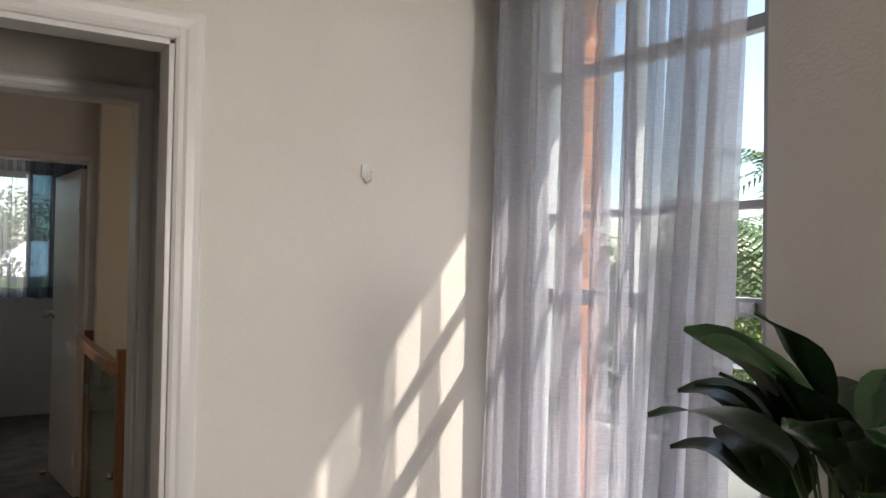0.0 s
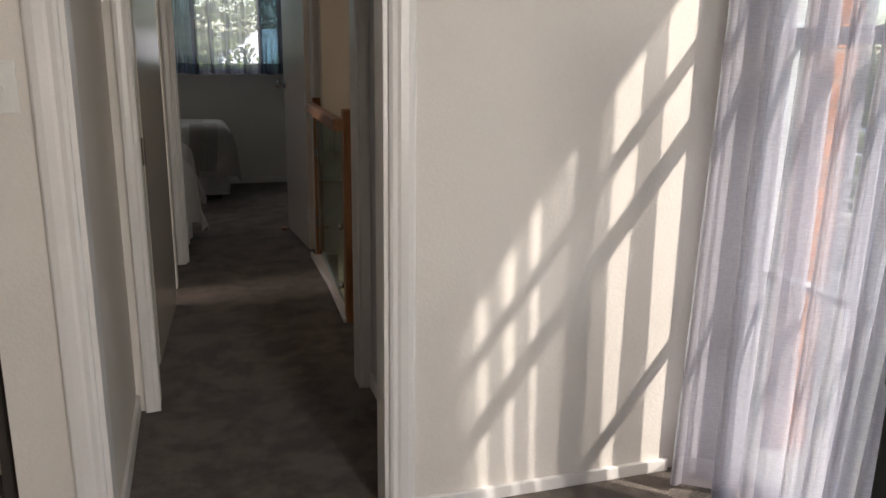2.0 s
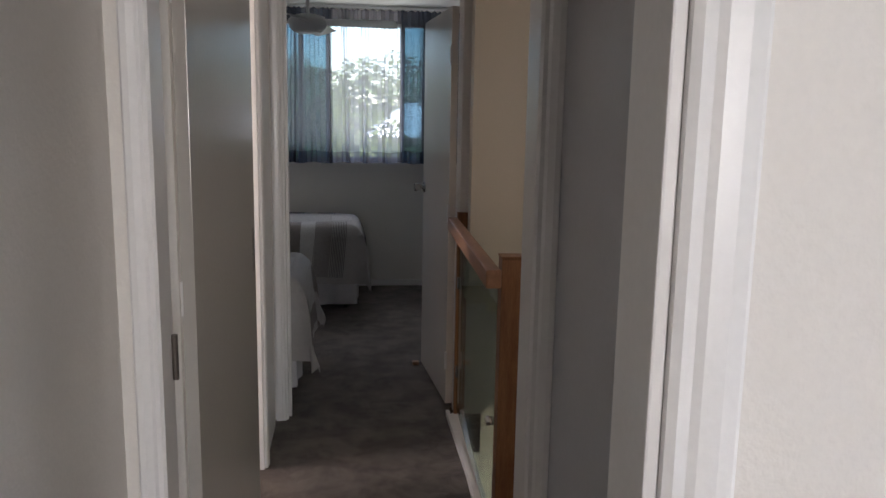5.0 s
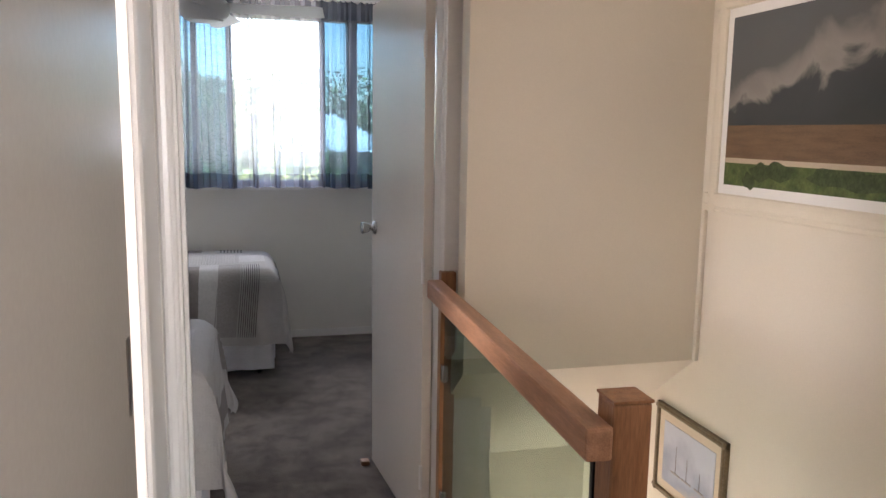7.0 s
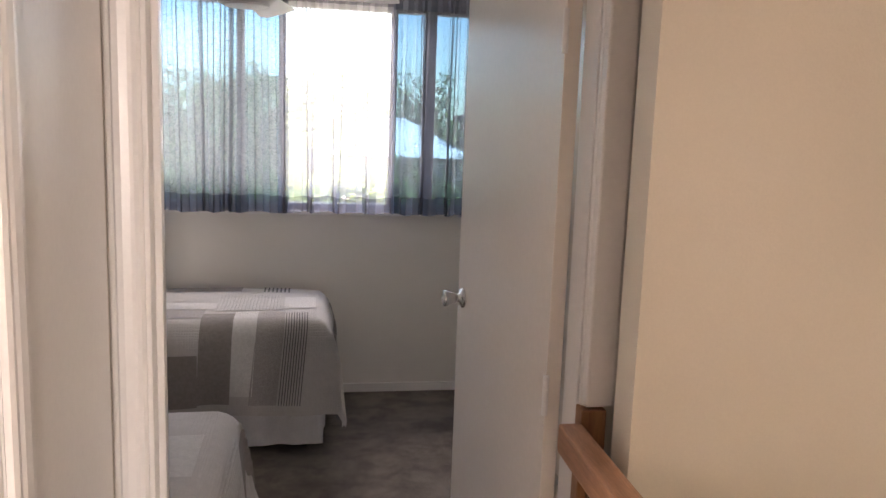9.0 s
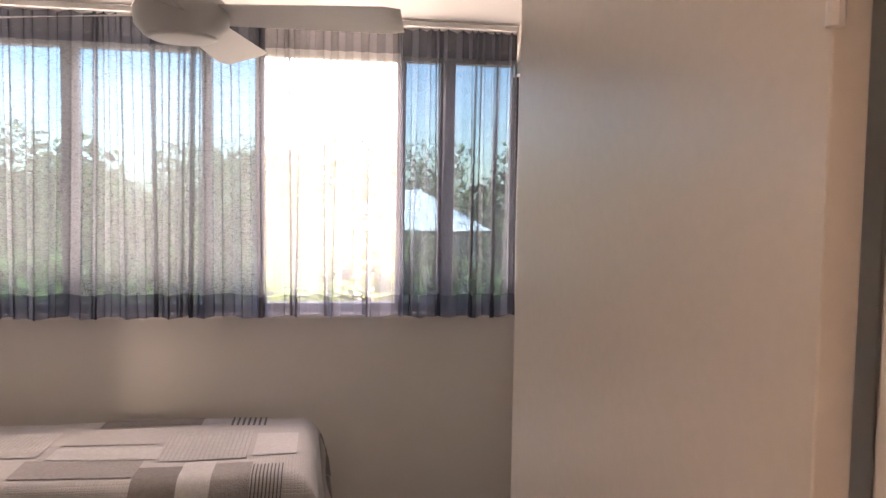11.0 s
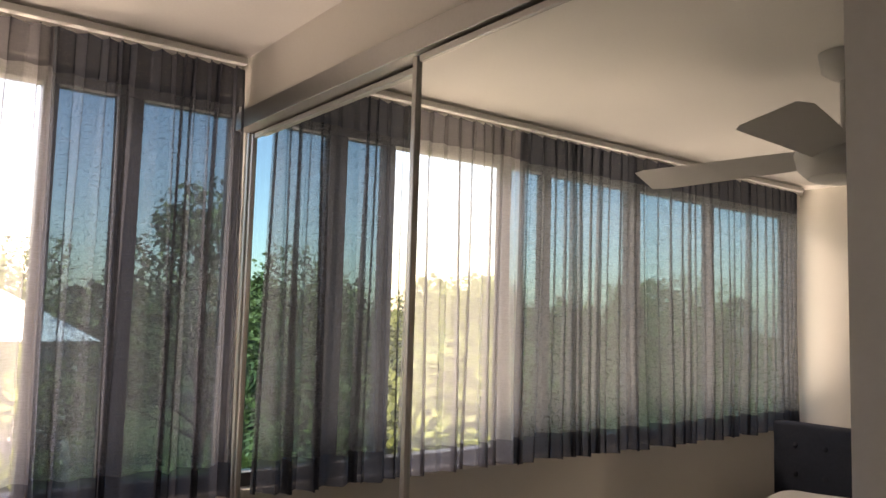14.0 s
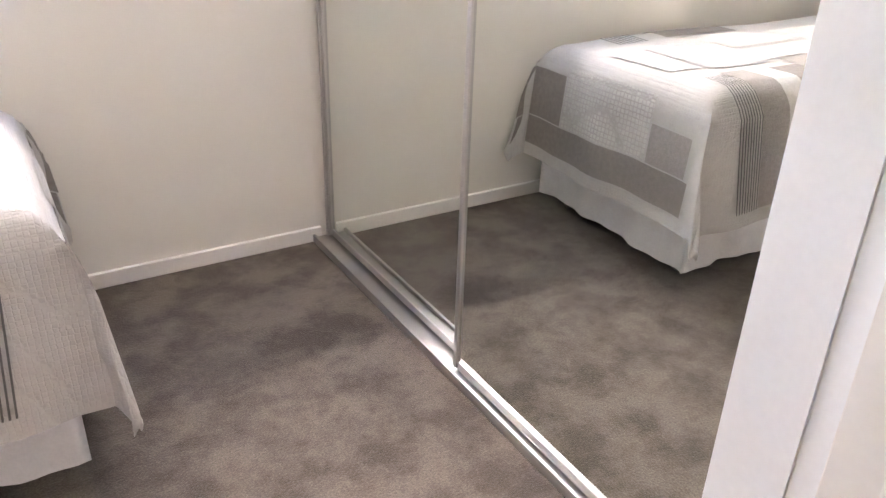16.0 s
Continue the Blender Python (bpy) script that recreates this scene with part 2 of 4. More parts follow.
# lit copies of the slate hem and sheer: backlight is in the colour
M_HEM_LIT = sheer("backlit_slate_hem", (0.19, 0.185, 0.21), 0.26, 900.0)
M_SHEER_LIT = sheer("backlit_slate_sheer", (0.48, 0.47, 0.50), 0.42, 900.0)
# darker, less open copy of the slate sheer for the wardrobe end
M_SHEER_C = sheer("dark_slate_sheer", (0.14, 0.155, 0.19), 0.36, 900.0)
M_GLASS_T = glass("tinted_glass", (0.30, 0.43, 0.49))
M_GLASS = glass("clear_glass", (0.93, 0.96, 0.95))
M_GLASS_G = glass("balustrade_glass", (0.72, 0.80, 0.76))
M_WFRAME_D = mat("grey_anodised_frame", (0.12, 0.125, 0.135), 0.4, metal=0.3, vary=0.03)
M_WFRAME = mat("window_frame_paint", (0.45, 0.46, 0.48), 0.4, vary=0.03)
M_QUILT = quilted("pale_quilt", (0.51, 0.49, 0.475), (0.49, 0.47, 0.455), 84.0, 0.35)
M_QUILT_W = mat("white_quilt_patch", (0.62, 0.605, 0.59), 0.9, vary=0.06, scale=60, fine=300, bump=0.25)
M_QUILT_D = mat("taupe_quilt_patch", (0.27, 0.245, 0.23), 0.9, vary=0.08, scale=60, fine=300, bump=0.25)
M_QUILT_M = mat("grey_quilt_patch", (0.36, 0.335, 0.32), 0.9, vary=0.08, scale=80, fine=200, bump=0.25)
M_LATTICE = quilted("quilted_lattice_patch", (0.58, 0.565, 0.55), (0.45, 0.435, 0.42))
M_STRIPE = mat("charcoal_stripe", (0.13, 0.125, 0.125), 0.9, vary=0.05)
M_VALANCE = mat("white_valance", (0.70, 0.69, 0.70), 0.9, vary=0.04, scale=20, bump=0.1)
M_PILLOW = mat("white_pillow_cotton", (0.74, 0.73, 0.70), 0.9, vary=0.04, scale=20, bump=0.1)
M_NAVY = mat("navy_upholstery", (0.025, 0.035, 0.06), 0.85, vary=0.1, scale=60, fine=500, bump=0.15)
M_PLASTIC = mat("white_plastic", (0.78, 0.78, 0.76), 0.35, vary=0.01)
M_FAN = mat("white_fan_enamel", (0.62, 0.62, 0.62), 0.4, vary=0.01)
M_TILE = mat("cream_wall_tile", (0.52, 0.48, 0.44), 0.15, vary=0.03, scale=8, per_object=0.04)
M_GROUT = mat("tile_grout", (0.55, 0.50, 0.45), 0.9)
M_MOTIF_P = mat("dusty_pink_print", (0.22, 0.085, 0.08), 0.2)
M_MOTIF_B = mat("olive_brown_print", (0.17, 0.13, 0.085), 0.2)
M_FRAME_C = mat("cream_picture_frame", (0.72, 0.66, 0.54), 0.4, vary=0.02)
M_FRAME_G = mat("antique_gilt_frame", (0.24, 0.18, 0.11), 0.45, metal=0.3, vary=0.14, scale=40)
M_MAT = mat("white_mount_board", (0.80, 0.79, 0.76), 0.8, vary=0.01)
M_STORM = storm("storm_cloud_print", (0, 0.703, 3.0), 7.898)
M_CREAM_MOUNT = mat("cream_mount_board", (0.62, 0.53, 0.40), 0.7, vary=0.02)
M_SCRUB = mat("dark_scrub_print", (0.055, 0.085, 0.03), 0.4, vary=0.2, scale=40, tint=(0.03, 0.05, 0.015))
M_PLAIN = mat("brown_plain_print", (0.17, 0.105, 0.06), 0.4, vary=0.14, scale=9, stretch=(1, 1, 8))
M_SAND = mat("pale_track_print", (0.48, 0.40, 0.30), 0.4, vary=0.05)
M_FIELD = mat("green_field_print", (0.12, 0.15, 0.045), 0.4, vary=0.2, scale=26, tint=(0.05, 0.09, 0.025))
M_SKETCH = banded("pale_harbour_print", (0.55, 0.50, 0.42), (0.30, 0.33, 0.42), (0.52, 0.55, 0.62), 0.2, 0.6)
M_SKETCH_LOW = banded("pale_boat_print", (0.55, 0.50, 0.42), (0.40, 0.40, 0.42), (0.62, 0.62, 0.64), -0.3, 0.4)
M_BRICK = mat("orange_brick", (0.42, 0.17, 0.09), 0.85, vary=0.14, scale=20, fine=150, bump=0.2, per_object=0.25)
M_MORTAR = mat("pale_mortar", (0.42, 0.37, 0.32), 0.9)
M_CONC = mat("pale_concrete", (0.58, 0.56, 0.53), 0.85, vary=0.08, scale=3, fine=120, bump=0.1)
M_GRASS = mat("lawn", (0.10, 0.13, 0.04), 0.95, vary=0.2, scale=0.6, fine=30, bump=0.2, tint=(0.06, 0.09, 0.025))
M_TREE = mat("tree_leaf", (0.15, 0.20, 0.06), 0.6, vary=0.2, scale=1.2, fine=9, tint=(0.085, 0.125, 0.032))
M_SHRUB = mat("yellow_green_leaf", (0.22, 0.26, 0.03), 0.6, vary=0.2, scale=2, fine=9, tint=(0.10, 0.15, 0.02))
M_PALM = mat("palm_frond", (0.10, 0.16, 0.05), 0.5, vary=0.14, scale=2)
M_BARK = mat("bark", (0.13, 0.10, 0.075), 0.9, vary=0.14, scale=8, bump=0.2)
M_ROOF = mat("white_metal_roof", (0.80, 0.80, 0.80), 0.5, vary=0.03)
M_RENDER = mat("cream_render", (0.62, 0.58, 0.50), 0.8, vary=0.06)
mirror = bpy.data.materials.new("mirror_silver")
mirror.use_nodes = True
mb = mirror.node_tree.nodes["Principled BSDF"]
mb.inputs["Base Color"].default_value, mb.inputs["Metallic"].default_value, mb.inputs["Roughness"].default_value = (0.80, 0.83, 0.80, 1), 1.0, 0.0


# ---- mesh helpers ----
def link(name, bm, material, parent=None, label="", smooth=False):
    me = bpy.data.meshes.new(name)
    bm.normal_update()
    bm.to_mesh(me)
    bm.free()
    me.materials.append(material)
    if smooth:
        me.polygons.foreach_set("use_smooth", [True] * len(me.polygons))
    ob = new(name, me)
    ob.parent = parent
    if label:
        ob["label"] = label
    return ob


def part(name, bm, material, parent, label="", smooth=False):
    return link(name, bm, material, parent, label, smooth)


def thing(name, label, category, group="", kind="", at=(0, 0, 0)):
    ob = new(name)
    ob.empty_display_size = 0.1
    ob.location = at
    return tagged(ob, label, category, group, kind)


def box(x0, x1, y0, y1, z0, z1, bevel=0.0, bm=None):
    bm = bm or bmesh.new()
    vs = bmesh.ops.create_cube(bm, size=1, matrix=Matrix.Translation(((x0 + x1) / 2, (y0 + y1) / 2, (z0 + z1) / 2)) @ Matrix.Diagonal((x1 - x0, y1 - y0, z1 - z0, 1)))["verts"]
    if bevel:
        es = list({e for v in vs for e in v.link_edges})
        bmesh.ops.bevel(bm, geom=es, offset=bevel, segments=2, affect="EDGES", profile=0.6)
    return bm


def tube(a, b, r, r2=None, seg=16, bm=None):
    bm = bm or bmesh.new()
    a, b = Vector(a), Vector(b)
    q = (b - a).to_track_quat("Z", "Y").to_matrix().to_4x4()
    bmesh.ops.create_cone(bm, cap_ends=True, segments=seg, radius1=r, radius2=r if r2 is None else r2, depth=(b - a).length, matrix=Matrix.Translation((a + b) / 2) @ q)
    return bm


def lathe(profile, centre, axis=(0, 0, 1), seg=28):
    """A turned body: profile of (radius, height) pairs along the axis from the centre."""
    bm = bmesh.new()
    q = Vector(axis).to_track_quat("Z", "Y").to_matrix().to_4x4()
    m = Matrix.Translation(centre) @ q
    rings = [[bm.verts.new(m @ Vector((r * math.cos(2 * math.pi * i / seg), r * math.sin(2 * math.pi * i / seg), h))) for i in range(seg)] for r, h in profile]
    for a, b in zip(rings, rings[1:]):
        for i in range(seg):
            bm.faces.new((a[i], a[(i + 1) % seg], b[(i + 1) % seg], b[i]))
    bm.faces.new(rings[0][::-1])
    bm.faces.new(rings[-1])
    return bm


def sheet(fn, nu, nv, bm=None):
    """A grid of nu by nv cells over fn(u, v), u and v from 0 to 1."""
    bm = bm or bmesh.new()
    g = [[bm.verts.new(fn(i / nu, j / nv)) for j in range(nv + 1)] for i in range(nu + 1)]
    for i in range(nu):
        for j in range(nv):
            bm.faces.new((g[i][j], g[i + 1][j], g[i + 1][j + 1], g[i][j + 1]))
    return bm


def wall(name, material, *b, label="", category="wall"):
    return tagged(link(name, box(*b), material), label or "plain painted plaster wall", category, kind="structure")


def moulding(name, points_a, points_b, width_dir, depth_dir, width, depth, material, parent=None):
    """An architrave with a stepped, rounded section swept from a to b."""
    a, b, w, d = Vector(points_a), Vector(points_b), Vector(width_dir), Vector(depth_dir)
    sec = [(0, 0), (0, 0.55), (0.12, 0.8), (0.3, 0.72), (0.42, 0.9), (0.7, 1.0), (0.92, 0.92), (1, 0.7), (1, 0)]
    bm = bmesh.new()
    ra = [bm.verts.new(a + w * width * u + d * depth * v) for u, v in sec]
    rb = [bm.verts.new(b + w * width * u + d * depth * v) for u, v in sec]
    n = len(sec)
    for i in range(n):
        bm.faces.new((ra[i], ra[(i + 1) % n], rb[(i + 1) % n], rb[i]))
    bm.faces.new(ra[::-1])
    bm.faces.new(rb)
    bmesh.ops.recalc_face_normals(bm, faces=bm.faces)
    return part(name, bm, material, parent)


CEIL = 2.43
# ---- structure: floor, ceiling, walls ----
def floor_part(name, b):
    return tagged(link(name, box(*b), M_CARPET), "worn brown-grey cut pile carpet floor", "floor", kind="structure")


floor_part("floor_living_room", (-3.2, 1.42, -3.0, 1.74, -0.25, 0))
floor_part("floor_side_room", (-3.2, -0.605, 1.74, 2.30, -0.25, 0))
floor_part("floor_hall", (-0.604, 0.575, 1.74, 4.90, -0.25, 0))
floor_part("floor_landing", (0.575, 1.483, 1.74, 3.44, -0.25, 0))
floor_part("floor_bedroom", (-2.3, 1.70, 5.60, 7.95, -0.25, 0))
floor_part("floor_bedroom_entry", (-2.3, 0.76, 4.90, 5.60, -0.25, 0))
tagged(link("floor_bathroom", box(-2.2, -0.60, 2.9, 4.72, -0.25, 0.0), M_GROUT), "pale tiled bathroom floor", "floor", kind="structure")
tagged(link("ceiling", box(-3.3, 1.9, -3.1, 8.1, CEIL, CEIL + 0.15), M_CEIL), "flat white painted plaster ceiling", "ceiling", kind="structure")

# living room
wall("wall_living_north_right", M_WALL, 0.36, 1.42, 1.74, 1.83, 0, CEIL, label="cream painted wall with slanting sun patches")
wall("wall_living_north_left", M_WALL, -0.605, -0.40, 1.74, 1.83, 0, CEIL, label="cream painted wall pier with a switch plate")
wall("wall_living_north_lintel", M_WALL, -0.40, 0.36, 1.74, 1.83, 2.04, CEIL, label="cream painted wall over the hall opening")
wall("wall_living_recess_back", M_WALL, -3.2, -0.605, 2.30, 2.39, -0.25, CEIL, label="dim wall of the side room")
# shade on this wall is put into its dark colour
wall("wall_living_recess_side", M_DARK, -0.66, -0.605, 1.83, 2.30, -0.25, CEIL, label="side wall beyond the pier, coloured dark for its shadow")
wall("wall_living_west", M_WALL, -3.3, -3.2, -3.0, 2.39, -0.25, CEIL)
wall("wall_living_south", M_WALL, -3.2, 0.76, -3.1, -3.0, -0.25, CEIL)
wall("wall_living_south_right", M_WALL, 1.36, 1.42, -3.1, -3.0, -0.25, CEIL)
wall("wall_living_south_sill", M_WALL, 0.76, 1.36, -3.1, -3.0, -0.25, 0.8)
wall("wall_living_south_head", M_WALL, 0.76, 1.36, -3.1, -3.0, 2.2, CEIL)
wall("wall_living_east", M_WALL, 1.42, 1.54, -3.1, 0.768, -0.25, CEIL, label="cream painted wall beside the glass door")
wall("wall_living_east_head", M_WALL, 1.42, 1.54, 0.768, 1.83, 2.36, CEIL)
wall("wall_living_east_nib", M_WALL, 1.42, 1.54, 1.60, 1.83, -0.25, 2.36)
# vestibule and hall
wall("wall_vestibule_left", M_WALL, -0.50, -0.395, 1.83, 2.66, 0, CEIL)
# greyer than the left vestibule wall
wall("wall_vestibule_right", M_GREYTRIM, 0.504, 0.60, 1.83, 2.655, 0, CEIL, label="grey side wall between two door frames")
wall("wall_frame_left", M_WALL, -0.62, -0.335, 2.66, 2.75, 0, CEIL)
wall("wall_frame_right", M_WALL, 0.48, 1.483, 2.66, 2.75, 0, CEIL)
wall("wall_frame_lintel", M_WALL, -0.335, 0.48, 2.66, 2.75, 2.06, CEIL)
wall("wall_hall_left", M_WALL, -0.46, -0.36, 3.06, 3.45, 0, CEIL)
wall("wall_hall_recess_back", M_WALL, -0.70, -0.604, 2.75, 3.15, -0.25, CEIL, label="dim back wall of the hall recess")
wall("wall_hall_recess_side", M_WALL, -0.604, -0.46, 3.06, 3.15, -0.25, CEIL, label="dim side wall of the hall recess")
wall("wall_hall_left_lintel", M_WALL, -0.46, -0.36, 3.45, 4.26, 2.06, CEIL)
wall("wall_hall_left_end", M_TRIM, -0.312, -0.285, 4.26, 4.74, 0, CEIL, label="white painted wall end beside the bathroom")
# bedroom front wall and stairwell
wall("wall_bedroom_south_left", M_WALL_BED, -2.3, -0.262, 4.81, 4.90, 0, CEIL)
wall("wall_bedroom_south_lintel", M_WALL_BED, -0.262, 0.64, 4.81, 4.90, 2.08, CEIL)
wall("wall_bedroom_south_right", M_WALL_BED, 0.64, 0.76, 4.81, 4.90, 0, CEIL)
wall("wall_stairwell_north", M_STAIRWALL, 0.636, 1.483, 4.618, 4.70, 0.732, CEIL, label="beige painted end wall over the stairs")
bm = bmesh.new()
for x in (0.636, 1.483):
    for y, z in ((4.618, 0.732), (5.455, 0.08), (5.53, 0.16), (4.70, 0.80)):
        bm.verts.new((x, y, z))
bm.verts.ensure_lookup_table()
v = bm.verts
for f in ((0, 1, 5, 4), (1, 2, 6, 5), (2, 3, 7, 6), (3, 0, 4, 7), (0, 3, 2, 1), (4, 5, 6, 7)):
    bm.faces.new([v[i] for i in f])
tagged(link("ceiling_stair_soffit", bm, M_STAIRWALL), "sloping cream soffit over the stairs", "ceiling", kind="structure")
wall("wall_stairwell_side", M_STAIRWALL, 0.618, 0.636, 4.82, 5.53, -0.26, 0.8)
wall("wall_stair_lower", M_STAIRWALL, 0.56, 1.483, 5.455, 5.53, -2.7, 0.08, label="pale lower stairwell wall")
wall("wall_landing_east_low", M_STAIRWALL, 1.483, 1.60, 2.66, 3.36, -0.25, 1.0)
wall("wall_landing_east_head", M_STAIRWALL, 1.483, 1.60, 2.66, 3.36, 2.0, CEIL)
# unseen panel that stops the sun entering by the made-up landing opening
wall("wall_landing_sun_block", M_CEIL, 1.53, 1.56, 2.85, 3.36, 1.0, 2.0, label="unseen white panel added to keep the sun off the landing", category="blind")
wall("wall_landing_east_side", M_STAIRWALL, 1.483, 1.60, 2.66, 2.85, 1.0, 2.0)
wall("wall_stairwell_east", M_STAIRWALL, 1.483, 1.60, 3.36, 8.05, -2.7, CEIL, label="cream stairwell wall hung with framed pictures")
wall("wall_stairwell_west", M_STAIRWALL, 0.50, 0.56, 3.44, 5.53, -0.65, -0.25)
wall("wall_stairwell_west_low", M_STAIRWALL, 0.50, 0.56, 3.44, 4.28, -2.7, -0.65)
wall("wall_stairwell_south", M_STAIRWALL, 0.56, 1.483, 3.36, 3.44, -2.7, -0.25)
wall("wall_fascia", M_TRIM, 0.56, 0.578, 3.44, 4.80, -0.25, 0.03, label="white painted fascia under the balustrade", category="trim")
tagged(link("floor_stair_foot", box(0.4, 1.6, 3.3, 8.0, -2.8, -2.7), M_CARPET), "carpeted floor at the foot of the stairs", "floor", kind="structure")
# closet box and wardrobe side in the bedroom
wall("wall_closet_front_head", M_WALL_BED, 0.76, 0.83, 4.90, 5.97, 2.06, CEIL)
wall("wall_closet_nib", M_TRIM, 0.775, 0.845, 5.846, 5.944, 0, 2.06, label="white painted closet jamb")
wall("wall_closet_stop", M_TRIM, 0.778, 0.845, 5.812, 5.845, 0, 2.06, label="white painted closet door stop", category="trim")
wall("wall_closet_south", M_TRIM, 0.76, 0.83, 4.90, 5.10, 0, 2.06)
wall("wall_closet_side", M_WALL_BED, 0.845, 1.70, 5.88, 5.965, 0, CEIL)
wall("wall_wardrobe_bulkhead", M_WALL_BED, 1.075, 1.16, 5.965, 7.95, 2.262, CEIL, label="painted bulkhead over the mirrored wardrobe")
wall("wall_wardrobe_back", M_WALL_BED, 1.66, 1.70, 5.965, 7.95, 0, CEIL)
# bedroom window wall
wall("wall_bedroom_north_low", M_WALL_BED, -2.3, 1.70, 7.95, 8.07, -0.25, 1.10, label="cream painted wall under the long bedroom window")
wall("wall_bedroom_north_head", M_WALL_BED, -2.3, 1.70, 7.95, 8.07, 2.32, CEIL)
wall("wall_bedroom_north_end", M_WALL_BED, 1.10, 1.70, 7.95, 8.07, 1.10, 2.32)
wall("wall_bedroom_west", M_WALL_BED, -2.4, -2.3, 4.81, 8.07, -0.25, CEIL, label="pale painted wall behind the bed heads")
# bathroom shell
wall("wall_bathroom_north", M_GROUT, -2.2, -0.30, 4.72, 4.81, 0, CEIL, label="bathroom wall lined with patterned tiles")
wall("wall_bathroom_west_low", M_WALL, -2.3, -2.2, 2.8, 4.81, 0, 1.2)
wall("wall_bathroom_west_head", M_WALL, -2.3, -2.2, 2.8, 4.81, 2.15, CEIL)
wall("wall_bathroom_west_a", M_WALL, -2.3, -2.2, 2.8, 3.4, 1.2, 2.15)
wall("wall_bathroom_west_b", M_WALL, -2.3, -2.2, 4.4, 4.81, 1.2, 2.15)
wall("wall_bathroom_south", M_WALL, -2.2, -0.70, 2.75, 2.9, 0, CEIL)

# skirting boards
for b in ((0.435, 1.30, 1.724, 1.74, 0, 0.042), (-0.395, -0.381, 1.84, 2.655, 0, 0.07), (-2.3, 1.08, 7.934, 7.95, 0, 0.055), (-2.298, -2.284, 4.92, 7.93, 0, 0.075),
          (0.494, 0.504, 1.84, 2.634, 0, 0.07), (1.404, 1.42, -3.0, 0.76, 0, 0.075)):
    tagged(link("baseboard", box(*b, bevel=0.004), M_TRIM), "white painted timber skirting board", "baseboard", kind="structure")
tagged(link("trim", box(1.468, 1.483, 4.60, 4.618, 0.732, CEIL, bevel=0.003), M_STAIRWALL), "narrow corner bead in the stairwell", "trim", kind="structure")
tagged(link("trim", box(-2.3, 1.07, 7.93, 7.95, 2.40, CEIL, bevel=0.003), M_TRIM), "thin white cornice strip over the curtain", "trim", kind="structure")


# ---- door frames ----
def door_frame(name, x0, x1, y, out, top, width, depth, material, label):
    f = thing(name, label, "door frame", kind="structure")
    moulding("architrave", (x0, y, 0), (x0, y, top + width), (-1, 0, 0), (0, out, 0), width, depth, material, f)
    moulding("architrave", (x1, y, 0), (x1, y, top + width), (1, 0, 0), (0, out, 0), width, depth, material, f)
    moulding("architrave", (x0 - width, y, top + 0.001), (x1 + width, y, top + 0.001), (0, 0, 1), (0, out, 0), width, depth * 0.98, material, f)
    return f


f1 = door_frame("door_frame", -0.40, 0.36, 1.74, -1, 2.04, 0.072, 0.02, M_TRIM, "white moulded architrave round the hall opening")
part("jamb", box(0.345, 0.36, 1.738, 1.835, 0, 2.04, 0.003), M_TRIM, f1)
part("jamb", box(-0.40, -0.385, 1.738, 1.835, 0, 2.04, 0.003), M_TRIM, f1)
part("head", box(-0.40, 0.36, 1.738, 1.835, 2.025, 2.04, 0.003), M_TRIM, f1)
f2 = door_frame("door_frame", -0.31, 0.452, 2.655, -1, 2.04, 0.055, 0.018, M_TRIM, "grey-white painted inner door frame")
part("jamb", box(0.454, 0.48, 2.657, 2.76, 0, 2.06, 0.003), M_TRIM, f2)
part("jamb", box(-0.335, -0.312, 2.657, 2.76, 0, 2.06, 0.003), M_TRIM, f2)
part("head", box(-0.335, 0.48, 2.658, 2.758, 2.042, 2.06, 0.003), M_TRIM, f2)
part("hinge", tube((-0.306, 2.745, 0.92), (-0.306, 2.745, 1.02), 0.007), M_BRONZE, f2)
f3 = door_frame("door_frame", -0.235, 0.605, 4.81, -1, 2.05, 0.05, 0.02, M_TRIM, "cream moulded bedroom door frame")
part("jamb", box(-0.262, -0.226, 4.805, 4.905, 0, 2.08, 0.003), M_TRIM, f3)
part("jamb", box(0.605, 0.642, 4.822, 4.905, 0, 2.08, 0.003), M_TRIM, f3)
part("head", box(-0.262, 0.642, 4.807, 4.903, 2.05, 2.08, 0.003), M_TRIM, f3)
part("stop", box(-0.226, -0.212, 4.845, 4.875, 0, 2.05, 0.003), M_TRIM, f3)
part("strike_plate", box(-0.2262, -0.224, 4.88, 4.902, 0.99, 1.09), M_BRONZE, f3)
f4 = thing("door_frame", "white painted bathroom door frame", "door frame", kind="structure")
moulding("architrave", (-0.285, 4.262, 0), (-0.285, 4.262, 2.1), (0, 1, 0), (1, 0, 0), 0.06, 0.015, M_TRIM, f4)
part("jamb", box(-0.314, -0.287, 4.245, 4.26, 0, 2.06, 0.003), M_TRIM, f4)


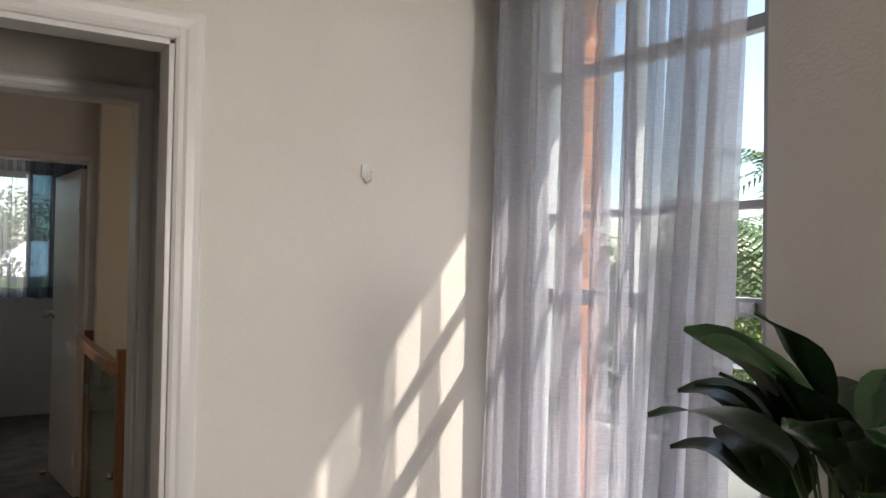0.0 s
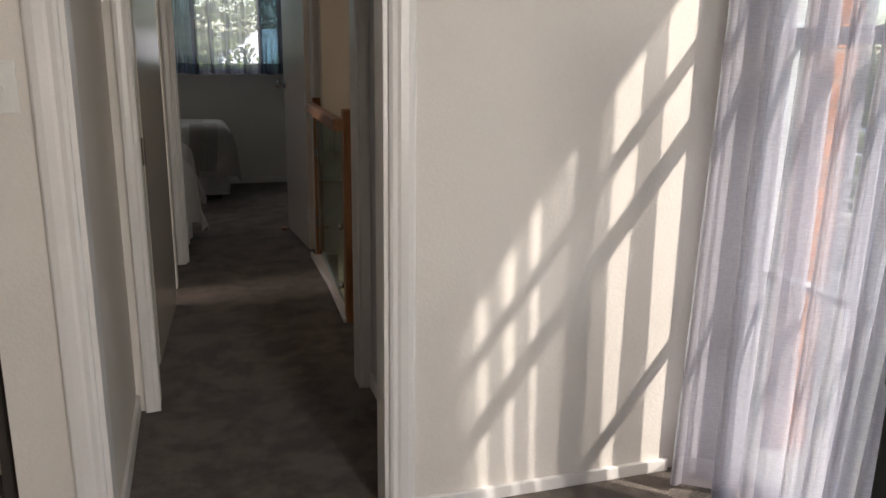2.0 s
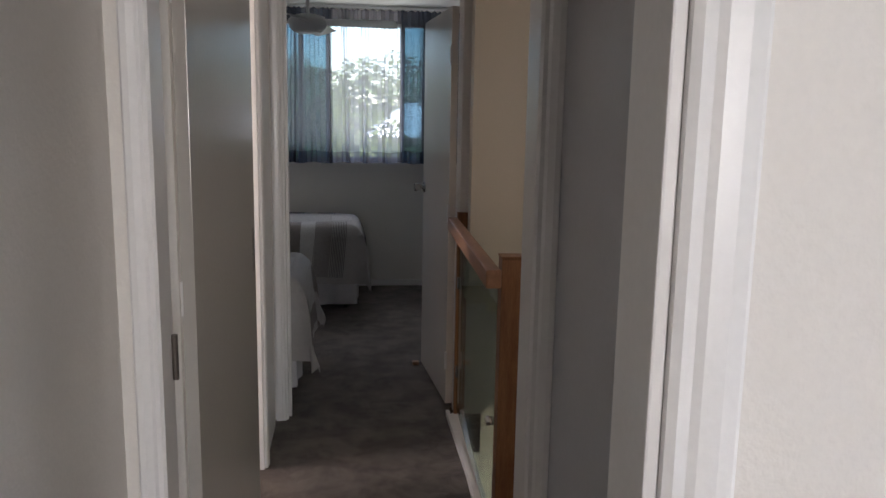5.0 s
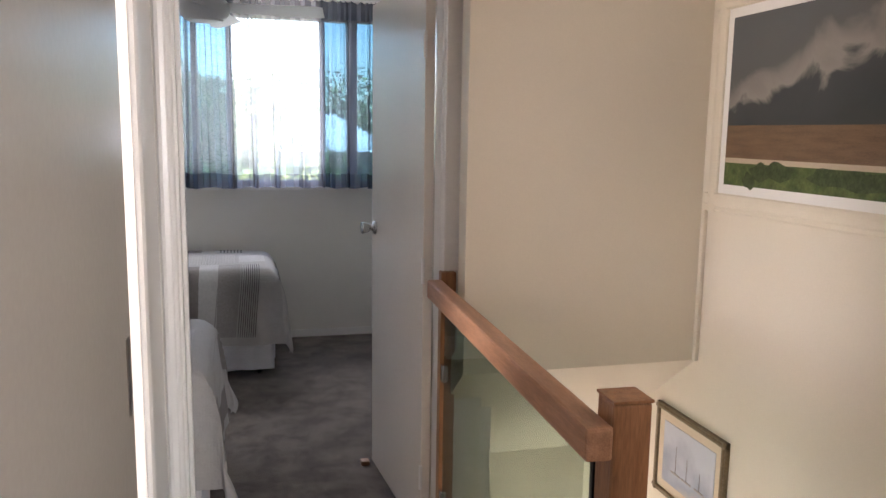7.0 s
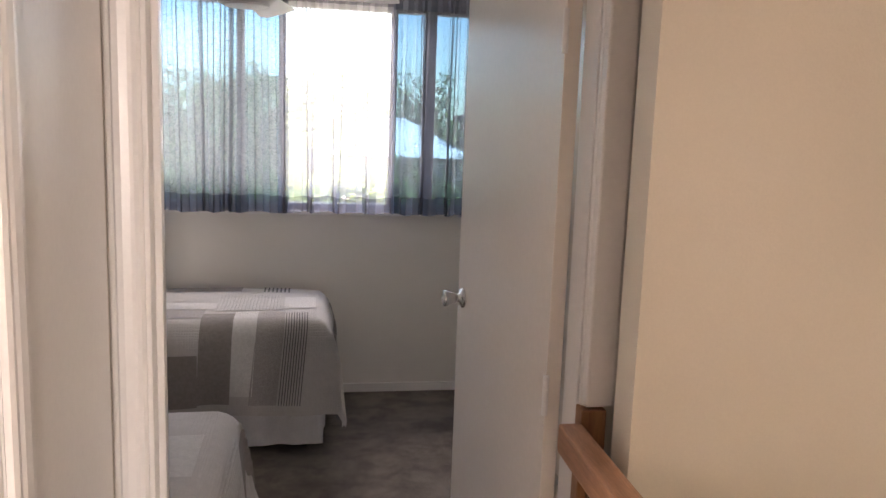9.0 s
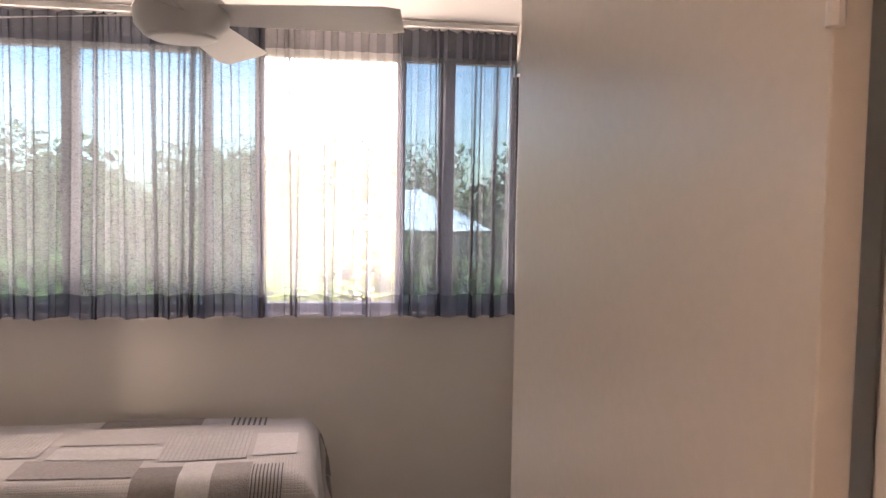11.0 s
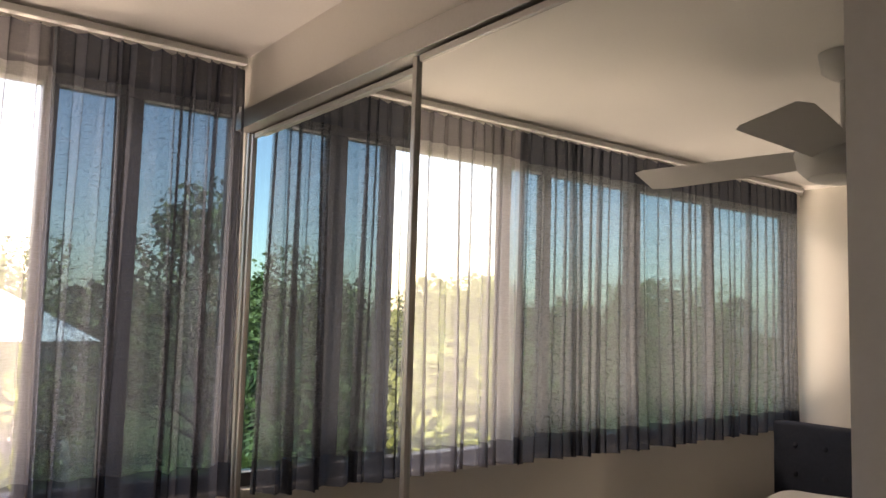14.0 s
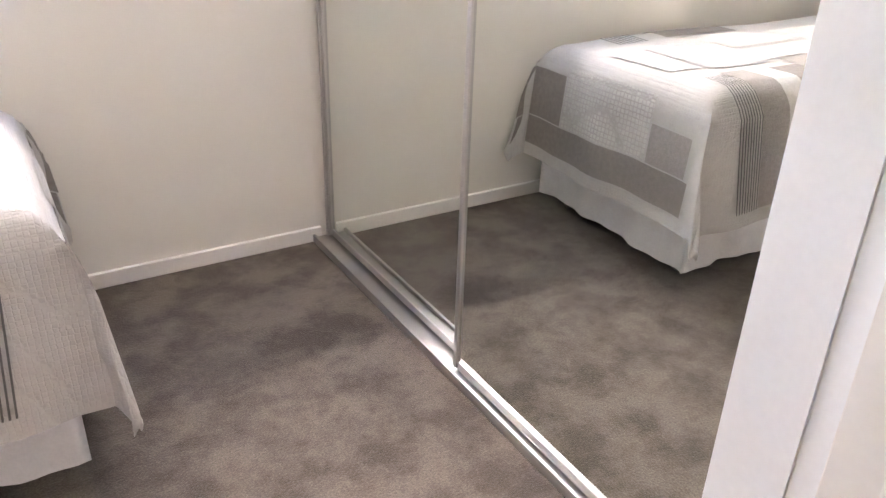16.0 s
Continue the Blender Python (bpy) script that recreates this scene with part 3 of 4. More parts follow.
# ---- doors ----
def door_leaf(name, hinge, free, height, label, knob_z=None, knob_side=1, latch=False):
    """A flush leaf from its hinge to its free end, standing 12 mm clear of the floor."""
    hx, fx = Vector(hinge), Vector(free)
    width = (fx - hx).length
    d = thing(name, label, "door", kind="structure", at=(*hinge, 0))
    d.rotation_euler = (0, 0, math.atan2(fx.y - hx.y, fx.x - hx.x))
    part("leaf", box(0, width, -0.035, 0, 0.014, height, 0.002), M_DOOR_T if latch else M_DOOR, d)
    for z in (0.25, 1.02, 1.80):
        part("hinge", tube((-0.004, 0.002, z - 0.045), (-0.004, 0.002, z + 0.045), 0.007, seg=10), M_TRIM, d)
    if knob_z:
        for s in (1, -1):
            y = 0 if s > 0 else -0.035
            k = part("knob", lathe([(0.030, 0), (0.031, 0.004), (0.026, 0.010), (0.013, 0.014), (0.012, 0.024), (0.017, 0.030), (0.021, 0.046), (0.025, 0.058), (0.024, 0.062), (0.019, 0.064)], (width - 0.06, y, knob_z), (0, s, 0)), M_CHROME, d, "brushed chrome door knob", True)
    if latch:
        part("latch_plate", box(width - 0.001, width + 0.0015, -0.028, -0.006, 0.92, 1.10), M_BRONZE, d)
        part("pull", box(width - 0.05, width - 0.02, -0.0365, -0.0345, 0.93, 1.09, 0.001), M_BRONZE, d)
    return d


door_leaf("door_1", (0.574, 4.932), (0.515, 5.655), 2.03, "glossy cream flush door standing open into the bedroom", knob_z=1.095)
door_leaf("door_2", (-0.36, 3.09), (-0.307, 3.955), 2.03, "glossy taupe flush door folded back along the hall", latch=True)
door_leaf("door_3", (0.792, 5.805), (0.792, 5.10), 2.04, "closed beige flush closet door beside the wardrobe")
tagged(link("door_wedge", box(0.462, 0.50, 5.62, 5.66, 0.001, 0.022, 0.004), M_WOOD), "small brown wooden door wedge on the carpet", "door wedge")

# ---- balustrade ----
bal = thing("balustrade", "stained pine and glass balustrade along the stairwell", "balustrade", at=(0, 0, 0))
part("newel_post", box(0.598, 0.668, 3.43, 3.50, -0.2, 1.058, 0.006), M_WOODV, bal)
part("newel_cap", box(0.596, 0.670, 3.428, 3.502, 1.0585, 1.064, 0.002), M_WOODV, bal)
part("wall_post", box(0.598, 0.650, 4.765, 4.808, -0.02, 1.044, 0.004), M_WOODV, bal)
part("handrail", box(0.548, 0.597, 3.425, 4.76, 0.962, 1.022, 0.007), M_WOOD, bal)
part("glass_panel", box(0.606, 0.614, 3.53, 4.74, 0.06, 0.955), M_GLASS_G, bal, "pale green toughened glass")
part("edge_seal", box(0.603, 0.617, 3.516, 3.529, 0.05, 0.957), M_BLACK, bal, "black rubber glass edge")
for z in (0.16, 0.47):
    part("standoff", lathe([(0.016, 0), (0.017, 0.003), (0.017, 0.022), (0.013, 0.025)], (0.604, 3.56, z), (-1, 0, 0), 18), M_CHROME, bal, "chrome glass clamp", True)
for z in (0.25, 0.70):
    part("clamp", box(0.600, 0.620, 4.735, 4.768, z - 0.03, z + 0.03, 0.004), M_CHROME, bal, "chrome glass clamp")
part("bottom_rail", box(0.585, 0.64, 3.44, 4.78, -0.02, 0.02, 0.004), M_TRIM, bal, "white painted bottom rail")
bal.rotation_euler = (0, 0, radians(-2.1))
bal.location = Vector((0.60, 4.79, 0)) - Matrix.Rotation(radians(-2.1), 3, "Z") @ Vector((0.60, 4.79, 0))
architrave = tagged(link("trim", box(0.607, 0.668, 4.775, 4.81, 1.046, 2.1, 0.005), M_TRIM), "cream painted post above the balustrade", "trim", kind="structure")

# ---- stairs ----
stairs = thing("staircase", "carpeted stairs going down beside the balustrade", "staircase", at=(1.02, 3.44, 0))
for i in range(9):
    y = 3.44 + 0.24 * i
    part("step", box(0.561, 1.482, y, y + 0.255, -0.19 * (i + 1) - 0.06, -0.19 * (i + 1), 0.008), M_CARPET, stairs).matrix_parent_inverse = Matrix.Translation((-1.02, -3.44, 0))


# ---- pictures ----
def picture(y0, y1, z0, z1, width, depth, frame_mat, mount, label, big=False):
    x = 1.483
    p = thing("framed_picture", label, "picture", at=(x, (y0 + y1) / 2, z0))
    inv = Matrix.Translation((-x, -(y0 + y1) / 2, -z0))
    def add(n, b, m, lab=""):
        o = part(n, b, m, p, lab)
        o.matrix_parent_inverse = inv
    add("backing", box(x - 0.006, x - 0.001, y0 + 0.004, y1 - 0.004, z0 + 0.004, z1 - 0.004), M_DARK)
    for a, b, w, o in (((x, y0, z0), (x, y1, z0), (0, 0, 1), 0), ((x, y0, z1), (x, y1, z1), (0, 0, -1), 0), ((x, y0, z0), (x, y0, z1), (0, 1, 0), 0), ((x, y1, z0), (x, y1, z1), (0, -1, 0), 0)):
        moulding("frame_rail", a, b, w, (-1, 0, 0), width, depth, frame_mat, p).matrix_parent_inverse = inv
    iy0, iy1, iz0, iz1 = y0 + width, y1 - width, z0 + width, z1 - width
    add("mount", box(x - 0.010, x - 0.006, iy0, iy1, iz0, iz1), M_MAT if big else M_CREAM_MOUNT, "white mount board" if big else "cream mount board")
    py0, py1, pz0, pz1 = iy0 + mount, iy1 - mount, iz0 + mount, iz1 - mount
    if big:
        h = pz1 - pz0
        for lo, hi, m, lab in ((0.36, 1, M_STORM, "dark storm cloud"), (0.165, 0.36, M_PLAIN, "brown plain"), (0.135, 0.165, M_SAND, "pale track"), (0, 0.135, M_FIELD, "green scrub")):
            add("print", box(x - 0.012, x - 0.010, py0, py1, pz0 + h * lo, pz0 + h * hi), m, lab)
        for k, (f, w, v) in enumerate(((0.18, 0.05, 0.09), (0.26, 0.07, 0.10), (0.13, 0.03, 0.035), (0.50, 0.11, 0.09), (0.62, 0.12, 0.08), (0.76, 0.13, 0.09), (0.90, 0.08, 0.085))):
            bm, yc, zc = bmesh.new(), py1 - (py1 - py0) * f, pz0 + h * v
            bm.faces.new([bm.verts.new((x - 0.0124 - 0.0004 * k, yc + w * math.cos(a) * (1 + 0.12 * math.sin(5 * a + k)), zc + h * 0.05 * math.sin(a) * (1 + 0.2 * math.cos(4 * a + k)))) for a in (i * math.pi / 12 for i in range(24))])
            add("print", bm, M_SCRUB, "dark bushes")
    else:
        for k, f in enumerate((0.25, 0.5, 0.72)):
            yc, hgt = py0 + (py1 - py0) * f, (pz1 - pz0) * (0.28 + 0.08 * k)
            add("sail", tube((x - 0.0135, yc, pz0 + 0.25 * (pz1 - pz0)), (x - 0.0135, yc, pz0 + 0.25 * (pz1 - pz0) + hgt), 0.0012, 0.0006, 5), M_QUILT_D)
            add("hull", box(x - 0.0134, x - 0.0122, yc - 0.03, yc + 0.03, pz0 + 0.22 * (pz1 - pz0), pz0 + 0.25 * (pz1 - pz0), 0.0004), M_QUILT_M)
        add("print", box(x - 0.012, x - 0.010, py0, py1, pz0, pz1), M_SKETCH if z0 > 0 else M_SKETCH_LOW, "faded harbour scene")
    return p


picture(3.42, 4.600, 1.262, 1.968, 0.062, 0.025, M_FRAME_C, 0.03, "large storm landscape print in a wide cream frame", big=True)
picture(4.39, 4.825, 0.17, 0.515, 0.022, 0.02, M_FRAME_G, 0.035, "small harbour print in a thin gilt frame on the stairs")
picture(5.03, 5.345, -0.33, 0.02, 0.022, 0.02, M_FRAME_G, 0.03, "pale small print in a gilt frame lower down the stairs")


# ---- curtains ----
def curtain(name, at0, at1, z0, z1, depth, waves, material, label, hem=0.0, hem_mat=None, header=0.0, seed=1, flare=0.0, lean=0.0, sub=10, scallop=0.0, pleat=0.24):
    """A sheer that hangs in uneven folds between two points of its track."""
    rnd = random.Random(seed)
    a, b = Vector((*at0, 0)), Vector((*at1, 0))
    along = (b - a).normalized()
    out = Vector((-along.y, along.x, 0))
    ph = [rnd.uniform(0, 6.28) for _ in range(6)]
    n = waves * sub
    cuts = [0]
    for i in range(waves):
        cuts.append(cuts[-1] + rnd.uniform(0.45, 1.6))
    def phase(u):
        w = u * waves
        i = min(int(w), waves - 1)
        return (cuts[i] + (w - i) * (cuts[i + 1] - cuts[i])) / cuts[-1]
    amp = [rnd.uniform(0.35, 1.0) for _ in range(waves + 1)]
    def fn(u, v, shift=0.0):
        i = min(int(u * waves), waves - 1)
        f = u * waves - i
        k = amp[i] * (1 - f) + amp[i + 1] * f
        fall = 1 - v
        s = math.sin(2 * math.pi * u * waves)
        sharp = math.copysign(abs(s) ** 0.8, s)
        pos = a + along * ((b - a).length * phase(u))
        pos += out * (depth * k * sharp * (0.75 + 0.4 * fall) + 0.012 * math.sin(9 * u + 3 * fall + ph[0]) * fall)
        lam = (b - a).length / waves
        pos += along * (pleat * lam * k * math.sin(4 * math.pi * u * waves) + 0.02 * fall * math.sin(13 * u * 2 + ph[2]) + flare * fall * (1 - u) - lean * fall * u)
        pos.z = z0 + (z1 - z0) * v + (1 - v) * 0.006 * math.sin(2.3 * waves * u + ph[3]) - v ** 30 * scallop * (1 + math.sin(2 * math.pi * u * waves)) + shift
        return pos
    c = thing(name, label, "curtain", at=(a + b) / 2)
    inv = Matrix.Translation(-(a + b) / 2)
    def add(nm, f, nu, nv, m, lab=""):
        o = part(nm, sheet(f, nu, nv), m, c, lab, True)
        o.matrix_parent_inverse = inv
    height = z1 - z0
    lo, hi = hem / height, 1 - header / height
    add("drape", lambda u, v: fn(u, lo + (hi - lo) * v), n, 14, material)
    if hem:
        add("hem", lambda u, v: fn(u, v * lo), n, 3, hem_mat, "doubled darker hem")
    if header:
        add("heading", lambda u, v: fn(u, hi + (1 - hi) * v), n, 3, hem_mat, "doubled gathered heading")
    return c


curtain("sheer_curtain", (1.345, 1.705), (1.345, 0.755), 0.02, 2.41, 0.095, 9, M_SHEER_L, "pale grey linen sheer drawn over the glass door", seed=4, lean=0.13, pleat=0.28, sub=14, header=0.12, hem=0.10, hem_mat=M_HEM_L)
tagged(link("curtain_track", box(1.32, 1.37, 0.80, 1.72, 2.405, 2.428, 0.004), M_PLASTIC), "slim white curtain track on the ceiling", "curtain track", kind="structure")
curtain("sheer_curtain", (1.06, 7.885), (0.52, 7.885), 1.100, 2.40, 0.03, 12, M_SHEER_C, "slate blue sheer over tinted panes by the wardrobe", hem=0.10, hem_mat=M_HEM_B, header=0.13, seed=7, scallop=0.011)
curtain("sheer_curtain", (0.53, 7.89), (-0.10, 7.89), 1.104, 2.40, 0.03, 11, M_SHEER_LIT, "slate sheer over the open pane, backlight put into its paler colour", hem=0.09, hem_mat=M_HEM_LIT, header=0.12, seed=12, scallop=0.011)
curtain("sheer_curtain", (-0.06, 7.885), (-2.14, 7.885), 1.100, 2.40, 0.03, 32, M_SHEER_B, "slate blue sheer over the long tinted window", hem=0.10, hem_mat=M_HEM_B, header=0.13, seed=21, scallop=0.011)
tagged(link("curtain_track", box(-2.2, 1.065, 7.87, 7.90, 2.402, 2.422, 0.003), M_PLASTIC), "slim white curtain track under the ceiling", "curtain track", kind="structure")

# ---- windows ----
def window_unit(name, label, bars, panes, fmat, glass_mat, sill=None):
    w = thing(name, label, "window", kind="structure")
    for i, b in enumerate(bars):
        part("window_frame", box(*b, bevel=0.003), fmat, w)
    for b, g in panes:
        o = part("pane", box(*b), g, w)
        o.visible_shadow = False
    if sill:
        part("window_sill", box(*sill, bevel=0.004), M_TRIM, w)
    return w


XB = (-2.25, -1.50, -0.895, -0.32, -0.09, 0.55, 0.765, 1.09)
bars = [(-2.3, 1.10, 7.985, 8.045, 1.10, 1.15), (-2.3, 1.10, 7.985, 8.045, 2.265, 2.32)]
bars += [(x - (0.035 if i in (2, 6) else 0.02), x + (0.035 if i in (2, 6) else 0.02), 7.99, 8.04, 1.15, 2.265) for i, x in enumerate(XB)]
panes = [((x0 + 0.02, x1 - 0.02, 8.012, 8.018, 1.15, 2.265), M_GLASS_T) for i, (x0, x1) in enumerate(zip(XB, XB[1:])) if i != 4]
win_bed = window_unit("window_1", "long tinted sliding bedroom window with one pane open", bars, panes, M_WFRAME_D, M_GLASS_T, (-2.28, 1.08, 7.94, 7.99, 1.085, 1.108))
part("latch", box(-0.94, -0.925, 7.975, 7.99, 1.62, 1.72, 0.003), M_BLACK, win_bed)
bars = [(1.45, 1.51, 0.77, 0.80, 0, 2.36), (1.45, 1.51, 1.567, 1.60, 0, 2.36), (1.46, 1.50, 1.20, 1.245, 0, 2.36), (1.45, 1.51, 0.80, 1.567, 0, 0.07),
        (1.45, 1.51, 0.80, 1.567, 2.30, 2.36), (1.46, 1.50, 0.80, 1.567, 2.04, 2.075), (1.46, 1.50, 0.80, 1.567, 1.365, 1.41), (1.46, 1.50, 0.80, 1.567, 1.62, 1.64), (1.46, 1.50, 0.80, 1.567, 0.70, 0.72)]
win_l = window_unit("window_2", "white framed glazed door behind the sheer", bars, [((1.478, 1.484, 0.80, 1.567, 0.07, 2.30), M_GLASS)], M_WFRAME, M_GLASS)
part("latch", box(1.445, 1.46, 0.815, 0.855, 1.375, 1.40, 0.003), M_CHROME, win_l)

# ---- mirrored wardrobe ----
wr = thing("mirrored_wardrobe", "full-height sliding wardrobe with two mirror doors", "wardrobe", at=(1.10, 6.95, 0))
inv = Matrix.Translation((-1.10, -6.95, 0))
def wpart(n, b, m, lab="", parent=None):
    o = part(n, b, m, parent or wr, lab)
    if parent is None:
        o.matrix_parent_inverse = inv
    return o
wpart("floor_track", box(1.045, 1.15, 5.97, 7.934, 0.001, 0.02, 0.003), M_ALU, "aluminium floor track")
wpart("track_lip", box(1.045, 1.055, 5.97, 7.934, 0.02, 0.032, 0.002), M_ALU)
wpart("head_track", box(1.06, 1.15, 5.97, 7.934, 2.205, 2.262, 0.003), M_ALU, "aluminium head track")
wpart("side_channel", box(1.098, 1.15, 7.918, 7.934, 0.02, 2.205, 0.003), M_ALU)
for x, y0, y1 in ((1.112, 6.935, 7.917), (1.075, 5.97, 6.985)):
    dr = wpart("sliding_door", box(x + 0.004, x + 0.012, y0 + 0.01, y1 - 0.01, 0.045, 2.195), M_DARK)
    for nm, b, m in (("mirror_pane", (x, x + 0.003, y0 + 0.015, y1 - 0.015, 0.055, 2.185), mirror), ("stile", (x - 0.008, x + 0.014, y0, y0 + 0.016, 0.03, 2.2), M_ALU), ("stile", (x - 0.008, x + 0.014, y1 - 0.016, y1, 0.03, 2.2), M_ALU),
                     ("rail", (x - 0.006, x + 0.013, y0 + 0.022, y1 - 0.022, 0.03, 0.055), M_ALU), ("rail", (x - 0.006, x + 0.013, y0 + 0.022, y1 - 0.022, 2.185, 2.2), M_ALU)):
        o = part(nm, box(*b, bevel=0.0 if nm == "mirror_pane" else 0.003), m, dr)


# ---- beds ----
def bed(x_foot, y0, y1, top, label, seed, headboard=True):
    rnd = random.Random(seed)
    L, W, drop = 1.95, y1 - y0, 0.42
    xh = x_foot - L
    d = thing("single_bed", label, "bed", group="twin beds", at=(xh + L / 2, (y0 + y1) / 2, 0))
    inv = Matrix.Translation((-(xh + L / 2), -(y0 + y1) / 2, 0))
    p = [rnd.uniform(0, 6.28) for _ in range(8)]
    def surf(s, c, lift=0.0):
        """s metres from the head, c metres across from the near edge."""
        eu = max(0.0, s - L)
        ev = max(0.0, -c) if c < 0 else max(0.0, c - W)
        side = -1 if c < 0 else 1
        far = math.hypot(eu, ev) / (drop * 1.16)
        if far > 1:
            eu, ev = eu / far, ev / far
        both = min(eu, ev)
        fall = max(eu, ev) + 0.22 * both
        x = xh + min(s, L)
        y = y0 + min(max(c, 0), W)
        wave_s = math.sin(11 * s + p[0]) * 0.5 + math.sin(23 * s + p[1]) * 0.3
        wave_c = math.sin(12 * c + p[2]) * 0.5 + math.sin(25 * c + p[3]) * 0.3
        fl = min(1, fall / drop)
        if eu > 0:
            x += 0.025 * min(1, fall * 20) + fl * (0.035 + 0.022 * wave_c) + 0.17 * both * (1 - 0.4 * both / drop) + 0.03 * both * math.sin(18 * ev)
        if ev > 0:
            y += side * (0.025 * min(1, fall * 20) + fl * (0.035 + 0.022 * wave_s) + 0.17 * both * (1 - 0.4 * both / drop) + 0.03 * both * math.cos(18 * eu))
        z = top - fall + 0.006 * math.sin(5 * s + p[4]) * math.sin(6 * c + p[5])
        edge = min(L - s if s < L else 0, c if c > 0 else 0, W - c if c < W else 0)
        if fall == 0:
            z -= 0.03 * max(0, 1 - edge / 0.06) ** 2
        else:
            z -= 0.03
        return Vector((x + lift * (1 if eu > 0 and eu >= ev else 0), y + side * lift * (1 if ev > eu else 0), z + lift * (1 if fall == 0 else 0.3)))
    def add(n, b, m, lab="", smooth=True):
        o = part(n, b, m, d, lab, smooth)
        o.matrix_parent_inverse = inv
        return o
    S, C = L + drop - 0.35, W + 2 * drop
    q = add("quilt", sheet(lambda u, v: surf(0.35 + u * S, -drop + v * C), 84, 76), M_QUILT, "pale patchwork quilt hanging over the sides")
    def patch(s0, s1, c0, c1, m, lift=0.004, slant=0.0):
        nu, nv = max(2, int((s1 - s0) / 0.03)), max(2, int((c1 - c0) / 0.03))
        o = part("patch", sheet(lambda u, v: surf(s0 + (s1 - s0) * u + slant * min(0, c0 + (c1 - c0) * v), c0 + (c1 - c0) * v, lift), nu, nv), m, q, smooth=True)
    lo = -drop + 0.05
    patch(1.36, 1.51, lo, 0.16, M_QUILT_D, slant=0.04)
    patch(1.51, 1.62, lo + 0.04, 0.20, M_QUILT_W, slant=0.06)
    patch(1.62, 1.75, lo, 0.17, M_QUILT_M, slant=0.1)
    patch(0.92, 1.35, -0.38, -0.13, M_QUILT_D)
    patch(0.86, 0.915, lo, 0.12, M_QUILT_D)
    patch(0.50, 0.84, lo, 0.14, M_QUILT_M)
    patch(0.96, 1.36, 0.06, 0.24, M_QUILT_M)
    patch(1.02, 1.40, 0.25, 0.38, M_QUILT_W)
    patch(1.40, 1.72, 0.22, 0.56, M_LATTICE)
    patch(0.60, 0.98, 0.28, 0.60, M_LATTICE)
    patch(1.02, 1.38, 0.42, 0.62, M_QUILT)
    patch(1.74, 1.90, 0.24, 0.52, M_QUILT_W)
    patch(1.10, 1.50, 0.64, W + 0.2, M_QUILT_D)
    patch(L + 0.03, L + 0.25, 0.20, 0.64, M_LATTICE)
    patch(L + 0.12, L + 0.25, 0.02, 0.195, M_QUILT_M)
    patch(L + 0.255, L + 0.37, 0.0, W + 0.10, M_QUILT_D)
    patch(L + 0.06, L + 0.25, 0.645, W + 0.14, M_QUILT_D)
    for i in range(9):
        s = 1.755 + i * 0.0125
        patch(s, s + 0.0045, lo, 0.13, M_STRIPE, 0.007, 0.09)
    for i in range(7):
        patch(1.62 + i * 0.022, 1.629 + i * 0.022, 0.62, 0.74, M_STRIPE, 0.007)
    def skirt(u, v):
        t = u * (2 * L + W)
        k = 0.010 * math.sin(t * 21 + p[6]) + 0.006 * math.sin(t * 47 + p[7])
        z = 0.055 + 0.33 * v + 0.012 * math.sin(t * 3) * (1 - v)
        if t < L:
            return Vector((xh + t, y0 + 0.02 - k, z))
        if t < L + W:
            return Vector((xh + L - 0.01 + k, y0 + (t - L), z))
        return Vector((xh + L - (t - L - W), y1 - 0.02 + k, z))
    add("valance", sheet(skirt, 160, 6), M_VALANCE, "white bed base valance")
    add("mattress", box(xh + 0.02, xh + L - 0.03, y0 + 0.03, y1 - 0.03, 0.32, top - 0.045, 0.03), M_VALANCE)
    add("base", box(xh + 0.02, xh + L - 0.04, y0 + 0.05, y1 - 0.05, 0.10, 0.32, 0.01), M_DARK)
    for fx in (0.12, L - 0.10):
        for fy in (y0 + 0.10, y1 - 0.10):
            w = add("castor", tube((xh + fx - 0.012, fy, 0.027), (xh + fx + 0.012, fy, 0.027), 0.026, seg=18), M_BLACK, "black bed castor")
            add("castor_stem", tube((xh + fx, fy, 0.04), (xh + fx, fy, 0.11), 0.008, seg=10), M_CHROME)
    hb = add("headboard", box(xh - 0.10, xh - 0.02, y0 - 0.02, y1 + 0.02, 0.25, 1.17, 0.02), M_NAVY, "buttoned navy upholstered headboard")
    for r in range(3):
        for k in range(5):
            part("button", lathe([(0.014, -0.002), (0.013, 0.003), (0.006, 0.006)], (xh - 0.02, y0 + 0.10 + (W - 0.2) * k / 4, 0.78 + 0.14 * r), (1, 0, 0), 12), M_NAVY, hb, smooth=True)
    # pillow
    pw, pl = 0.66, 0.44
    def pil(u, v, s):
        a, b = 2 * u - 1, 2 * v - 1
        h = 0.085 * max(0, (1 - a ** 4) * (1 - b ** 4)) ** 0.55
        return Vector((xh + 0.04 + pl * v + 0.02 * a * a * b, (y0 + y1) / 2 + (u - 0.5) * pw * (1 - 0.05 * b * b), top + 0.085 + s * h + 0.05 * (1 - v) + 0.006 * math.sin(9 * u + 7 * v + p[1])))
    bm = sheet(lambda u, v: pil(u, v, 1), 22, 16)
    sheet(lambda u, v: pil(u, 1 - v, -0.9), 22, 16, bm)
    bmesh.ops.remove_doubles(bm, verts=bm.verts, dist=0.003)
    tagged(link("pillow", bm, M_PILLOW, smooth=True), "plump white cotton pillow at the head of the bed", "pillow", group="bed pillows")
    return d


bed(0.155, 7.03, 7.83, 0.675, "single bed under the window with a patchwork quilt and navy headboard", 3)
bed(-0.19, 5.12, 5.90, 0.665, "single bed beside the doorway with a patchwork quilt and navy headboard", 8)

